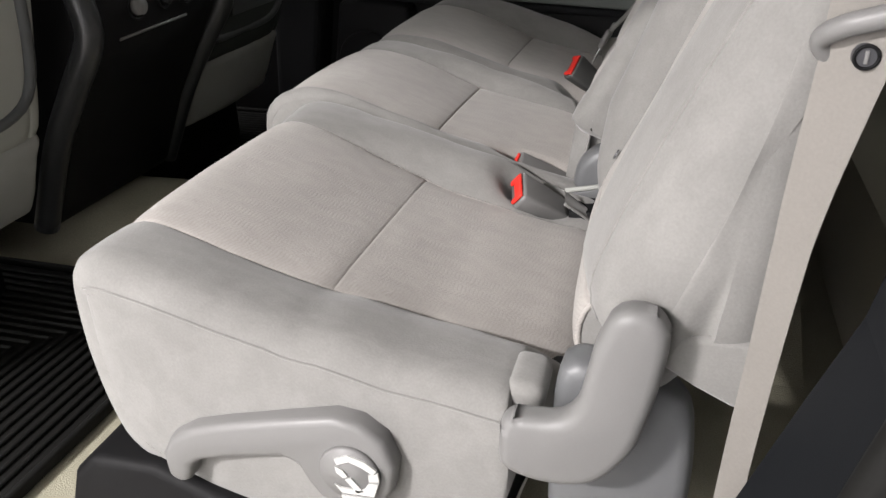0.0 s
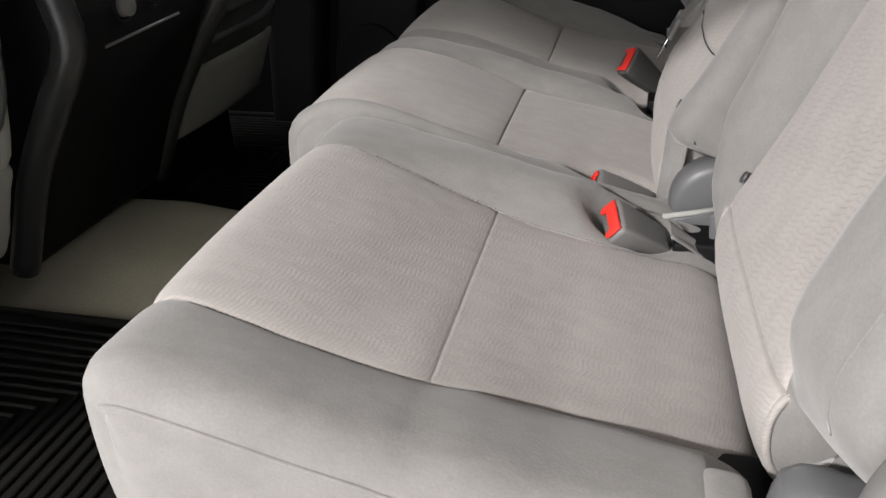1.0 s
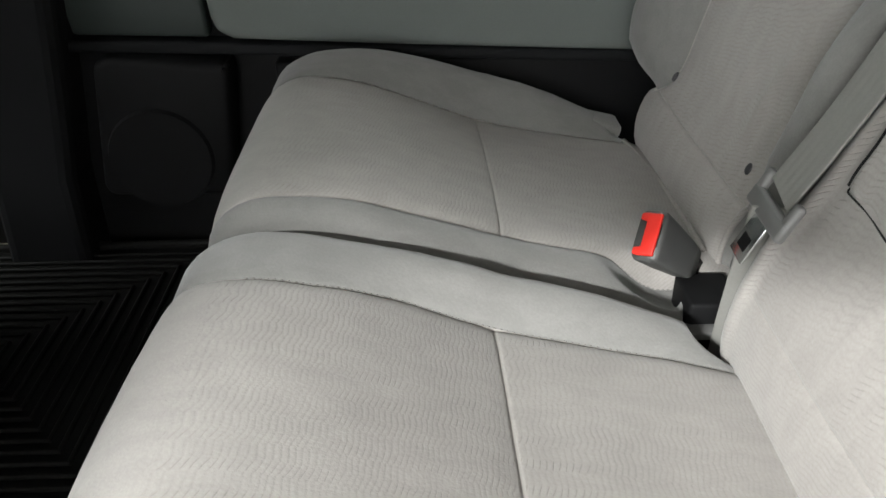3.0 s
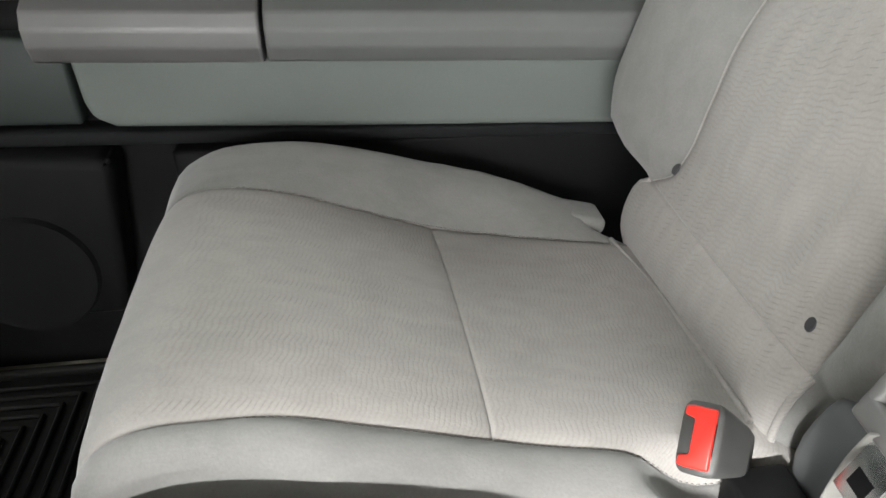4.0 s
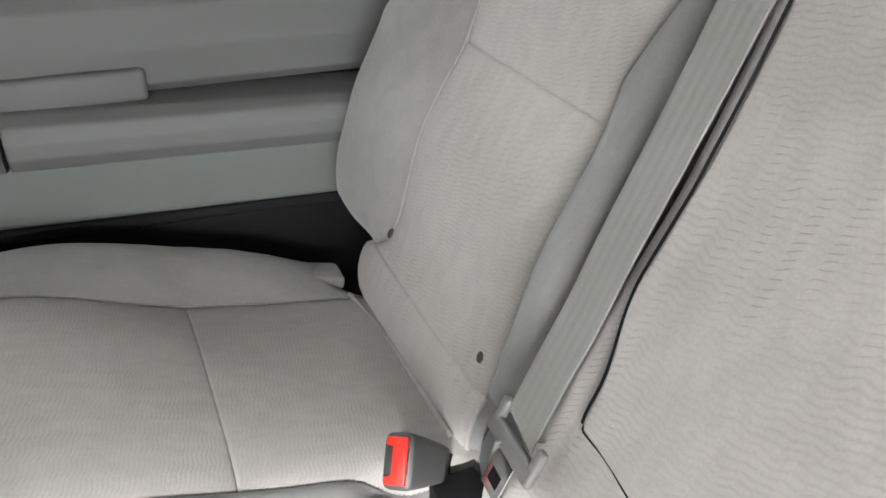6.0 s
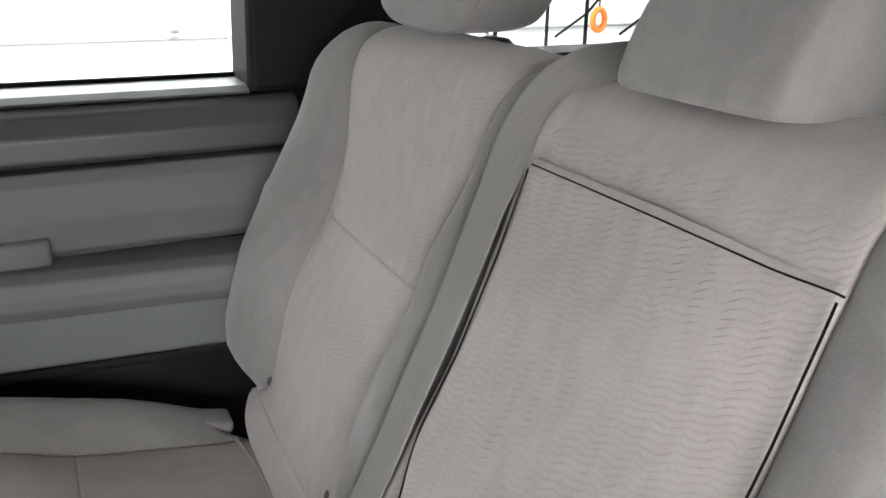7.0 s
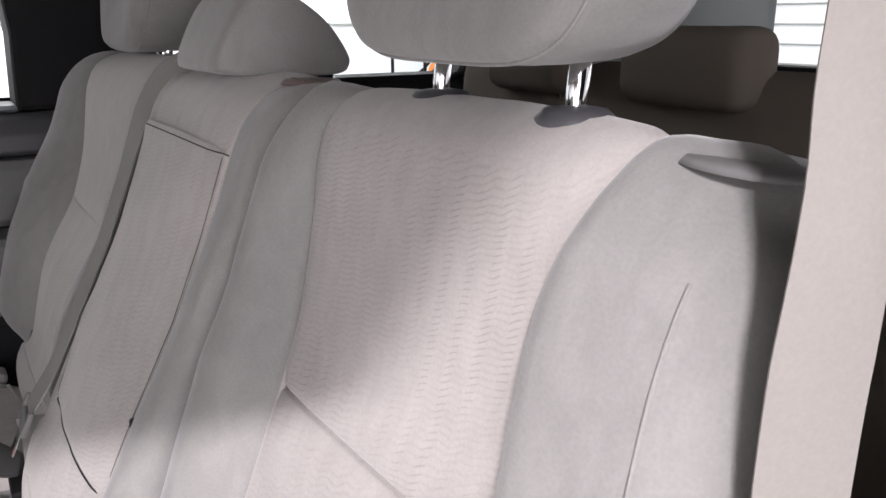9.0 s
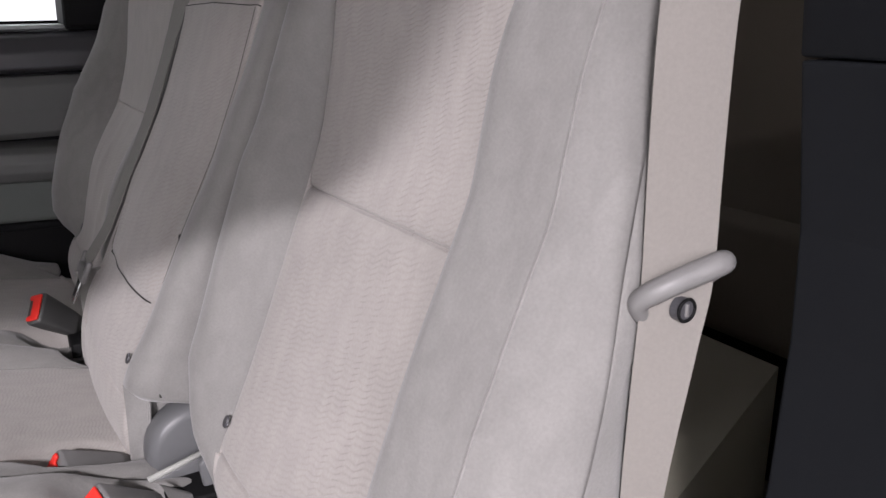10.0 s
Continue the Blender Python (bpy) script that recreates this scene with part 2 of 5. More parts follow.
def grid_mesh(g, keep=None, closed_u=False):
    """A bmesh from an (n, m, 3) grid of points, with the cells that keep(i, j) names."""
    n, m = g.shape[:2]
    bm = bmesh.new()
    vs = {}

    def v(i, j):
        if (i, j) not in vs:
            vs[i, j] = bm.verts.new(g[i, j])
        return vs[i, j]

    for i in range(n if closed_u else n - 1):
        for j in range(m - 1):
            if keep is None or keep(i, j):
                i2 = (i + 1) % n
                bm.faces.new((v(i, j), v(i2, j), v(i2, j + 1), v(i, j + 1)))
    return bm


def plate(outline, y0, y1, bevel=0.004, segs=2):
    """An outline in (x, z), given as a thick plate between two y."""
    bm = bmesh.new()
    f = bm.faces.new([bm.verts.new((x, y0, z)) for x, z in outline])
    made = bmesh.ops.extrude_face_region(bm, geom=[f])
    bmesh.ops.translate(bm, verts=[e for e in made["geom"] if isinstance(e, bmesh.types.BMVert)], vec=(0, y1 - y0, 0))
    bmesh.ops.recalc_face_normals(bm, faces=bm.faces)
    if bevel:
        edges = [e for e in bm.edges if len(e.link_faces) == 2 and e.calc_face_angle() > 0.6]
        bmesh.ops.bevel(bm, geom=edges, offset=bevel, segments=segs, profile=0.5, affect="EDGES")
    return bm


def loft_y(outline, ys, shrink):
    """A closed (x, z) outline drawn along y; shrink(k) scales it about its middle, so that the ends are round."""
    o = np.array(outline)
    c = o.mean(0)
    g = []
    for k, y in enumerate(ys):
        q = c + (o - c) * shrink[k]
        g.append([(x, y, z) for x, z in q])
    g = np.array(g).transpose(1, 0, 2)
    bm = grid_mesh(g, closed_u=True)
    bmesh.ops.holes_fill(bm, edges=[e for e in bm.edges if e.is_boundary])
    bmesh.ops.recalc_face_normals(bm, faces=bm.faces)
    return bm


def ribbon(path, wide, thick, ridge=0.12):
    """A strap along path, ridged lengthwise; wide: half-width vectors, one for all or one a point."""
    p = np.array(path, float)
    w = np.array(wide, float)
    w = np.repeat(w[None], len(p), 0) if w.ndim == 1 else w
    t = np.gradient(p, axis=0)
    nrm = np.cross(t, w)
    nrm /= np.linalg.norm(nrm, axis=1)[:, None]
    cols = []
    for a in np.linspace(-1, 1, 37):
        high = 0.5 + ridge * (0.5 + 0.5 * math.cos(5 * math.pi * a)) - (0.4 if abs(a) > 0.99 else 0)
        cols.append(p + w * a + nrm * high * thick)
    for a in (1.0, 0.0, -1.0):
        cols.append(p + w * a - nrm * 0.5 * thick)
    g = np.stack(cols, 0)
    bm = grid_mesh(g, closed_u=True)
    bmesh.ops.holes_fill(bm, edges=[e for e in bm.edges if e.is_boundary])
    bmesh.ops.recalc_face_normals(bm, faces=bm.faces)
    return bm


def tube(path, r, sides=12):
    p = np.array(path, float)
    r = np.broadcast_to(np.array(r, float), (len(p),))
    t = np.gradient(p, axis=0)
    t /= np.linalg.norm(t, axis=1)[:, None]
    ref = np.array((0, 1.0, 0)) if abs(t[:, 1]).max() < 0.9 else np.array((1.0, 0, 0))
    a = np.cross(t, ref)
    a /= np.linalg.norm(a, axis=1)[:, None]
    b = np.cross(t, a)
    g = np.stack([p + r[:, None] * (a * math.cos(q) + b * math.sin(q)) for q in np.linspace(0, 2 * math.pi, sides, endpoint=False)], 0)
    bm = grid_mesh(g, closed_u=True)
    bmesh.ops.holes_fill(bm, edges=[e for e in bm.edges if e.is_boundary])
    bmesh.ops.recalc_face_normals(bm, faces=bm.faces)
    return bm


def stations(lo, hi, n, marks, fine=(0.0, 0.0009, 0.0018, 0.0028, 0.0042, 0.007, 0.011)):
    s = set(np.round(np.linspace(lo, hi, n), 5))
    for m in marks:
        s = {v for v in s if abs(v - m) > 0.013}
        s |= {round(m + d * k, 5) for d in fine for k in (-1, 1)}
    return np.array(sorted(v for v in s if lo - 1e-6 <= v <= hi + 1e-6))


def hump(x, a, b):
    """Smooth step from 0 at a to 1 at b."""
    t = np.clip((x - a) / (b - a), 0, 1)
    return t * t * (3 - 2 * t)


def pad(line, side, y0, y1, in0, in1, bolster, radius, seams, cross, steps, wrinkle=0.0012, seed=0.0, groove=0.0024, bulge=0.008, crown=0.006):
    """A plain upholstered block: a side profile drawn across y, with raised bolsters outside in0..in1, stitched grooves at seams (y) and at
    cross (length along the profile), and round edges. Returns the front grid, the y stations, the lengths and the two side grids."""
    base = smooth_line(line, 400)
    s = np.concatenate([[0], np.cumsum(np.linalg.norm(np.diff(base, axis=0), axis=1))])
    st = stations(0, s[-1], steps, cross)
    px, pz = np.interp(st, s, base[:, 0]), np.interp(st, s, base[:, 1])
    tx, tz = np.gradient(px, st), np.gradient(pz, st)
    ln = np.hypot(tx, tz)
    nx, nz = side * tz / ln, -side * tx / ln
    edge = 1 - np.cos(np.linspace(0, math.pi / 2, 9))
    ys = stations(y0 + radius, y1 - radius, 44, seams)
    ys = np.unique(np.concatenate([y0 + radius * edge, ys, y1 - radius * edge]))
    g = np.zeros((len(st), len(ys), 3))
    for i in range(len(st)):
        low, high = bolster(st[i] / st[-1])
        for j, y in enumerate(ys):
            if y < in0:
                up = low * math.sin(min(1, (in0 - y) / (in0 - y0) / 0.45) * math.pi / 2)
            elif y > in1:
                up = high * math.sin(min(1, (y - in1) / (y1 - in1) / 0.45) * math.pi / 2)
            else:
                up = crown * (1 - ((y - in0) / (in1 - in0) * 2 - 1) ** 2)
            d = min(y - y0, y1 - y)
            if d < radius:
                up -= radius * (1 - math.sqrt(max(0, 1 - (1 - d / radius) ** 2)))
            for k in seams:
                up -= groove * math.exp(-((y - k) / 0.0017) ** 2) + groove * 0.8 * math.exp(-((y - k) / 0.009) ** 2)
            if in0 <= y <= in1:
                for k in cross:
                    up -= groove * 0.55 * math.exp(-((st[i] - k) / 0.0017) ** 2) + groove * 0.5 * math.exp(-((st[i] - k) / 0.009) ** 2)
            up += wrinkle * noise.noise((px[i] * 11 + seed, y * 11, pz[i] * 11)) + wrinkle * 0.5 * noise.noise((px[i] * 30 + seed, y * 30, pz[i] * 30))
            g[i, j] = (px[i] + nx[i] * up, y, pz[i] + nz[i] * up)
    return g, ys, st, side_walls(g, len(ys) // 2, bulge)


def keyed(*pairs):
    """A smooth function through (position, value) pairs."""
    p = np.array(sorted(pairs), float)
    lo, hi = p[0, 0] - 0.05, p[-1, 0] + 0.05
    q = np.linspace(lo, hi, 400)
    v = np.interp(q, p[:, 0], p[:, 1])
    k = np.exp(-np.linspace(-2, 2, 15) ** 2)
    v = np.convolve(np.pad(v, 7, mode="edge"), k / k.sum(), "valid")
    return lambda x: float(np.interp(x, q, v))


def steady(v):
    return lambda x: v


def upholster(line, side, key, edge0, seam0, seam1, edge1, crest0, crest1, cross, radius=(0.03, 0.03), wide=(0.6, 0.6), tilt=(None, None), crown=0.005, groove=0.0022, wrinkle=0.0012, seed=0.0, dents=(), bulge=0.004, folds=(), taper=(0.0, 0.0), trim=(None, None), crease=1.0, fall=0.0):
    """A stitched cushion. line is its side profile in (x, z), from the hidden rear over the front; key (0: x, 2: z) is the axis along which the
    two edges, the two seams and the heights of the two bolsters over the insert are given. cross: places of the cross seams on that axis."""
    base = smooth_line(line, 500)
    s = np.concatenate([[0], np.cumsum(np.linalg.norm(np.diff(base, axis=0), axis=1))])
    axis = base[:, 0] if key == 0 else base[:, 1]
    marks = []
    for c in cross:
        turned_at = next(i for i in range(40, len(s) - 1) if (axis[i] - c) * (axis[i + 1] - c) <= 0)
        marks.append(float(s[turned_at]))
    st = stations(0, s[-1], 96, marks)
    px, pz = np.interp(st, s, base[:, 0]), np.interp(st, s, base[:, 1])
    tx, tz = np.gradient(px, st), np.gradient(pz, st)
    ln = np.hypot(tx, tz)
    nx, nz = side * tz / ln, -side * tx / ln
    rim = [0, 0.006, 0.02, 0.045, 0.08, 0.125, 0.18, 0.25, 0.33, 0.42, 0.51, 0.60, 0.69, 0.77, 0.84, 0.89, 0.93, 0.957, 0.975, 0.988, 1]
    inner = [0, 0.003, 0.006, 0.010, 0.016, 0.026, 0.042, 0.065] + list(np.linspace(0.1, 0.9, 25)) + [0.935, 0.958, 0.974, 0.984, 0.990, 0.994, 0.997, 1]
    cols = [(0, f) for f in rim[:-1]] + [(1, f) for f in inner] + [(2, 1 - f) for f in rim[-2::-1]]
    g = np.zeros((len(st), len(cols), 3))
    for i in range(len(st)):
        k = px[i] if key == 0 else pz[i]
        y0, ya, yb, y1 = edge0(k), seam0(k), seam1(k), edge1(k)
        face = float(hump(nz[i] if key == 0 else -nx[i], -0.15, 0.55))
        behind = float(hump(nx[i], -0.2, 0.5)) if key == 2 else 0.0
        y0, y1 = y0 + taper[0] * behind, y1 - taper[1] * behind
        ya, yb = max(ya, y0 + 0.02), min(yb, y1 - 0.02)
        c0, c1 = crest0(k) * face, crest1(k) * face
        t0, t1 = (tilt[0](k) if tilt[0] else 0.0) * face, (tilt[1](k) if tilt[1] else 0.0) * face
        r0, r1 = min(radius[0], 0.95 * (ya - y0)), min(radius[1], 0.95 * (y1 - yb))
        for j, (zone, f) in enumerate(cols):
            if zone == 0:
                y = y0 + (ya - y0) * f
                up = t0 + c0 * math.sin(min(1, (1 - f) / wide[0]) * math.pi / 2) - fall * face * max(0.0, 1 - f - wide[0])
                d = y - y0
                if d < r0:
                    up -= r0 * (1 - math.sqrt(max(0, 1 - (1 - d / r0) ** 2)))
            elif zone == 2:
                y = yb + (y1 - yb) * f
                up = t1 + c1 * math.sin(min(1, f / wide[1]) * math.pi / 2)
                d = y1 - y
                if d < r1:
                    up -= r1 * (1 - math.sqrt(max(0, 1 - (1 - d / r1) ** 2)))
            else:
                y = ya + (yb - ya) * f
                up = t0 * (1 - f) + t1 * f + crown * (1 - (2 * f - 1) ** 4)
                for m in marks:
                    up -= crease * (groove * 0.8 * math.exp(-((st[i] - m) / 0.0016) ** 2) + groove * 0.7 * math.exp(-((st[i] - m) / 0.010) ** 2))
            for seam in (ya, yb):
                up -= groove * math.exp(-((y - seam) / 0.0016) ** 2) + groove * 0.7 * math.exp(-((y - seam) / 0.008) ** 2)
            up += wrinkle * noise.noise((px[i] * 9 + seed, y * 9, pz[i] * 9)) + wrinkle * 0.4 * noise.noise((px[i] * 30 + seed, y * 30, pz[i] * 30))
            for fx, fy, fz, wx, wy, high, turn in folds:
                u = (y - fy) * math.cos(turn) + (k - (fx if key == 0 else fz)) * math.sin(turn)
                v = -(y - fy) * math.sin(turn) + (k - (fx if key == 0 else fz)) * math.cos(turn)
                up += face * high * math.exp(-(u / wx) ** 2 - (v / wy) ** 2)
            for dx, dy, rx, ry, deep in dents:
                if nz[i] > 0.3:
                    up -= deep * math.exp(-(((px[i] - dx) / rx) ** 2 + ((y - dy) / ry) ** 2) ** 2)
            x = px[i] + nx[i] * up
            ends = trim[zone // 2] if zone != 1 else None
            if ends is not None and x > ends:
                x = ends + (x - ends) * (0.08 + 0.92 * (f if zone == 0 else 1 - f) ** 3)
            g[i, j] = (x, y, pz[i] + nz[i] * up)
    zones = [a[0] if a[0] == b[0] else min(a[0], b[0]) if 1 not in (a[0], b[0]) else (0 if 0 in (a[0], b[0]) else 1) for a, b in zip(cols, cols[1:])]
    return g, zones, st, marks, side_walls(g, len(cols) // 2, bulge)


def side_walls(g, middle, bulge):
    """The two flat flanks of a cushion, from its front edge to its rear edge."""
    mid = g[:, middle]
    tip = int(np.argmax(np.linalg.norm(mid - (mid[0] + mid[-1]) / 2, axis=1)))
    out = []

    def along(c):
        d = np.concatenate([[0], np.cumsum(np.linalg.norm(np.diff(c, axis=0), axis=1))])
        q = np.linspace(0, d[-1], 70)
        return np.stack([np.interp(q, d, c[:, k]) for k in range(3)], 1)

    for col, sg in ((0, -1), (g.shape[1] - 1, 1)):
        a, z = along(g[:tip + 1, col]), along(g[tip:, col][::-1])
        fat = np.minimum(1, np.linalg.norm(z - a, axis=1) / 0.06)
        out.append(np.stack([a + (z - a) * k + np.outer(fat, (0, sg * bulge * math.sin(k * math.pi), 0)) for k in np.linspace(0, 1, 14)], 1))
    return out


# ---- the vehicle's shell ----
structure("floor", box(-2.2, 2.3, 0.30, 2.12, -0.03, FLOOR - 0.004), CARPET, "beige carpeted vehicle floor", "floor")
structure("ceiling", box(-1.9, 2.3, 0.22, 2.24, 1.33, 1.38, 0.02), HEADLINER, "light grey cloth headliner", "ceiling")
hump_line = smooth_line([(1.00, 0.0), (1.05, 0.012), (1.10, 0.040), (1.15, 0.072), (1.20, 0.088), (1.26, 0.092), (1.32, 0.090), (1.37, 0.075), (1.41, 0.035), (1.45, 0.0)], 36)
hump_grid = np.array([[(x, y, FLOOR - 0.008 + z * (1.05 - 0.35 * float(hump(x, -1.05, -0.75))) + 0.004 * noise.noise((x * 7, y * 7, 0))) for y, z in hump_line] for x in np.linspace(-2.0, 0.2, 70)])
structure("floor_tunnel", grid_mesh(hump_grid), CARPET, "worn beige carpet over the raised centre tunnel", "carpet", True)

# far door: its trim card in layers
door = structure("door_1", box(-1.0, -0.02, 2.085, 2.20, 0.02, 0.772, 0.008), BLACK, "closed rear passenger door with grey trim card", "door")
part("lower_panel", box(-0.66, 0.02, 2.055, 2.09, 0.05, 0.375, 0.006), BLACK, door)
part("speaker_panel", plate([(-0.745, 0.165), (-0.722, 0.375), (-0.732, 0.386), (-0.90, 0.398), (-0.925, 0.390), (-0.955, 0.185), (-0.945, 0.168)], 2.02, 2.09, 0.012, 3), BLACK, door, "black speaker panel with a round grille")
bm = bmesh.new()
bmesh.ops.create_cone(bm, cap_ends=True, segments=40, radius1=0.085, radius2=0.08, depth=0.012, matrix=Matrix.Translation((-0.850, 2.018, 0.235)) @ Matrix.Rotation(math.radians(90), 4, "X"))
part("speaker_grille", bm, BLACK, door, "", False)
CARD = [(-0.742, 0.45), (-0.736, 0.430), (-0.712, 0.417), (-0.48, 0.404), (-0.13, 0.387), (0.02, 0.381), (0.02, 0.480), (-0.748, 0.515)]
part("fabric_insert", plate(CARD, 2.035, 2.09, 0.010, 3), DOOR_FABRIC, door, "grey-green cloth door insert")
part("trim_strip", plate([(-1.0, 0.402), (0.02, 0.362), (0.02, 0.379), (-1.0, 0.420)], 2.045, 2.09, 0.004), DARK, door)
part("front_card", plate([(-0.955, 0.424), (-0.752, 0.416), (-0.756, 0.520), (-0.965, 0.532)], 2.052, 2.09, 0.006), DARK_GREEN, door, "dark green-grey front part of the door card")
ARM = [(2.09, 0.482), (2.03, 0.482), (2.006, 0.489), (1.994, 0.508), (1.992, 0.528), (2.0, 0.546), (2.02, 0.556), (2.09, 0.562)]


def along_x(section, x0, x1, bevel=0.0, slope=0.0):
    """A (y, z) section drawn along x, rising by slope."""
    bm = bmesh.new()
    f = bm.faces.new([bm.verts.new((x0, y, z + slope * (x0 + 0.33))) for y, z in section])
    made = bmesh.ops.extrude_face_region(bm, geom=[f])
    bmesh.ops.translate(bm, verts=[v for v in made["geom"] if isinstance(v, bmesh.types.BMVert)], vec=(x1 - x0, 0, slope * (x1 - x0)))
    bmesh.ops.recalc_face_normals(bm, faces=bm.faces)
    if bevel:
        bmesh.ops.bevel(bm, geom=[e for e in bm.edges if len(e.link_faces) == 2 and e.calc_face_angle() > 0.3], offset=bevel, segments=2, profile=0.5, affect="EDGES")
    return bm


part("armrest", along_x(ARM, -0.525, 0.02, 0.003, -0.045), DOOR_PLASTIC, door, "grey moulded armrest", False)
part("pull_handle", along_x([(y - 0.006, z + 0.001) for y, z in ARM], -0.770, -0.529, 0.003, -0.045), SILVER, door, "silver painted pull handle", False)
part("pull_cup", box(-0.525, -0.355, 2.03, 2.09, 0.5595, 0.60, 0.006), DOOR_PLASTIC, door)
part("upper_panel", along_x([(2.09, 0.560), (2.06, 0.562), (2.045, 0.575), (2.04, 0.62), (2.05, 0.67), (2.06, 0.688), (2.09, 0.690)], -1.0, 0.02, 0.003), DOOR_PLASTIC, door, "", False)
part("ledge", along_x([(2.19, 0.695), (2.066, 0.695), (2.053, 0.703), (2.053, 0.735), (2.066, 0.765), (2.085, 0.775), (2.19, 0.775)], -1.0, 0.02, 0.004), CHARCOAL, door, "dark padded door ledge", False)
part("sill_top", along_x([(2.185, 0.777), (2.085, 0.777), (2.082, 0.781), (2.10, 0.788), (2.185, 0.790)], -1.0, -0.05, 0.001), FRAME_GREY, door, "grey window sill top", False)
part("sill_seal", along_x([(2.185, 0.788), (2.185, 0.796), (2.195, 0.796), (2.195, 0.788)], -1.0, -0.05), RUBBER, door)

structure("wall_far_lower", box(-0.015, 2.3, 2.092, 2.2, -0.02, 0.815), DARK, "dark lower side trim behind the rear door", "trim")
structure("wall_far_front", box(-2.3, -1.005, 2.09, 2.2, -0.02, 0.80), BLACK, "dark front door of the vehicle", "trim")
structure("wall_far_upper", box(-2.0, 2.3, 2.12, 2.22, 1.24, 1.36), HEADLINER, "roof rail trim above the windows", "trim")
structure("pillar_c", plate([(-0.052, 0.776), (-0.046, 0.92), (-0.052, 1.0), (-0.075, 1.26), (0.42, 1.26), (0.25, 1.0), (0.22, 0.776)], 2.08, 2.21, 0.012), BLACK, "black pillar trim behind the rear door window", "pillar")
structure("pillar_d", plate([(0.92, 0.80), (0.97, 0.82), (1.0, 0.86), (1.02, 0.92), (1.0, 1.26), (1.30, 1.26), (1.34, 0.80)], 2.06, 2.21, 0.02), BLACK, "black pillar trim behind the quarter window", "pillar")
structure("pillar_e", plate([(1.34, 0.80), (1.30, 1.26), (2.3, 1.26), (2.3, 0.80)], 2.08, 2.21, 0.02), DARK_GREEN, "dark green-grey trim at the cargo corner", "pillar")
structure("pillar_b", plate([(-0.998, 0.02), (-0.992, 0.207), (-0.979, 0.285), (-0.951, 0.49), (-0.945, 1.26), (-1.06, 1.26), (-1.12, 0.30), (-1.14, 0.02)], 2.0, 2.12, 0.02, 3), DARK, "dark plastic pillar trim between the doors", "pillar")
structure("wall_rear", box(2.2, 2.3, 0.22, 2.2, -0.02, 0.80), DARK, "dark tailgate trim below the rear window", "tailgate")
structure("wall_front", box(-2.3, -2.2, 0.22, 2.2, -0.02, 0.80), BLACK, "dark dashboard end of the cabin", "dashboard")
structure("wall_near_rear", box(0.10, 2.3, 0.22, 0.34, -0.02, 0.82), CARGO, "brown-grey cargo side trim behind the door opening", "trim")
# out of view; lower edge cut so its shadow crosses the near backrest
structure("wall_near_top", plate([(-2.0, 1.24), (-1.25, 1.20), (-1.15, 1.14), (-0.97, 1.085), (-0.67, 1.050), (-0.50, 1.030), (-0.42, 1.022), (-0.36, 1.065), (-0.30, 1.115), (-0.24, 1.19), (-0.20, 1.22), (2.3, 1.21), (2.3, 1.36), (-2.0, 1.36)], 0.22, 0.32, 0.02), HEADLINER, "unseen roof rail over the open door, cut to shape the shadow", "trim")
pillar = structure("pillar_near_c", plate([(-0.02, -0.02), (0.0, 0.20), (0.047, 0.349), (0.073, 0.431), (0.095, 0.497), (0.102, 0.54), (0.106, 0.635), (0.102, 0.70), (0.086, 0.7895), (0.27, 0.7895), (0.30, -0.02)], 0.30, 0.455, 0.002, 2), PILLAR, "dark grey pillar trim beside the open door", "pillar")
part("upper_trim", plate([(0.088, 0.7905), (0.078, 0.878), (0.066, 0.97), (0.058, 1.05), (0.045, 1.26), (0.34, 1.26), (0.27, 0.7905)], 0.297, 0.457, 0.002, 2), PILLAR, pillar, "upper pillar trim")
structure("door_frame", plate([(-0.06, -0.02), (-0.04, 0.14), (0.03, 0.36), (0.07, 0.52), (0.088, 0.62), (0.09, 0.72), (0.072, 1.0), (0.05, 1.26), (0.30, 1.26), (0.27, -0.02)], 0.235, 0.298, 0.010, 3), FRAME_GREY, "grey painted door frame round the opening", "door frame")
structure("door_seal", tube(smooth_line([(-0.065, 0.262, 0.0), (-0.045, 0.262, 0.14), (0.022, 0.262, 0.36), (0.060, 0.262, 0.52), (0.078, 0.262, 0.62), (0.080, 0.262, 0.72), (0.060, 0.262, 1.0), (0.04, 0.262, 1.15)], 40), 0.010, 10), RUBBER, "black rubber door seal round the opening", "seal", True)
structure("pillar_near_b", box(-1.32, -1.19, 0.24, 0.36, -0.02, 1.3, 0.02), DARK, "dark pillar trim at the front of the door opening", "pillar")
structure("wall_near_front", box(-2.2, -1.2, 0.24, 0.34, -0.02, 0.80), BLACK, "closed front door of the vehicle", "trim")
structure("sill", box(-1.06, 0.1, 0.24, 0.44, -0.08, 0.045, 0.015), DARK, "dark door sill", "sill")
for name, x0, x1 in (("window_1", -0.99, -0.06), ("window_2", 0.24, 1.0)):
    w = structure(name, box(x0, x1, 2.188, 2.192, 0.790, 1.25), glass, "clear side window pane", "window")
    w.visible_shadow = False
rear_pane = structure("window_3", box(2.24, 2.245, 0.3, 2.15, 0.80, 1.32), glass, "rear window pane with thin heating lines", "window")
rear_pane.visible_shadow = False

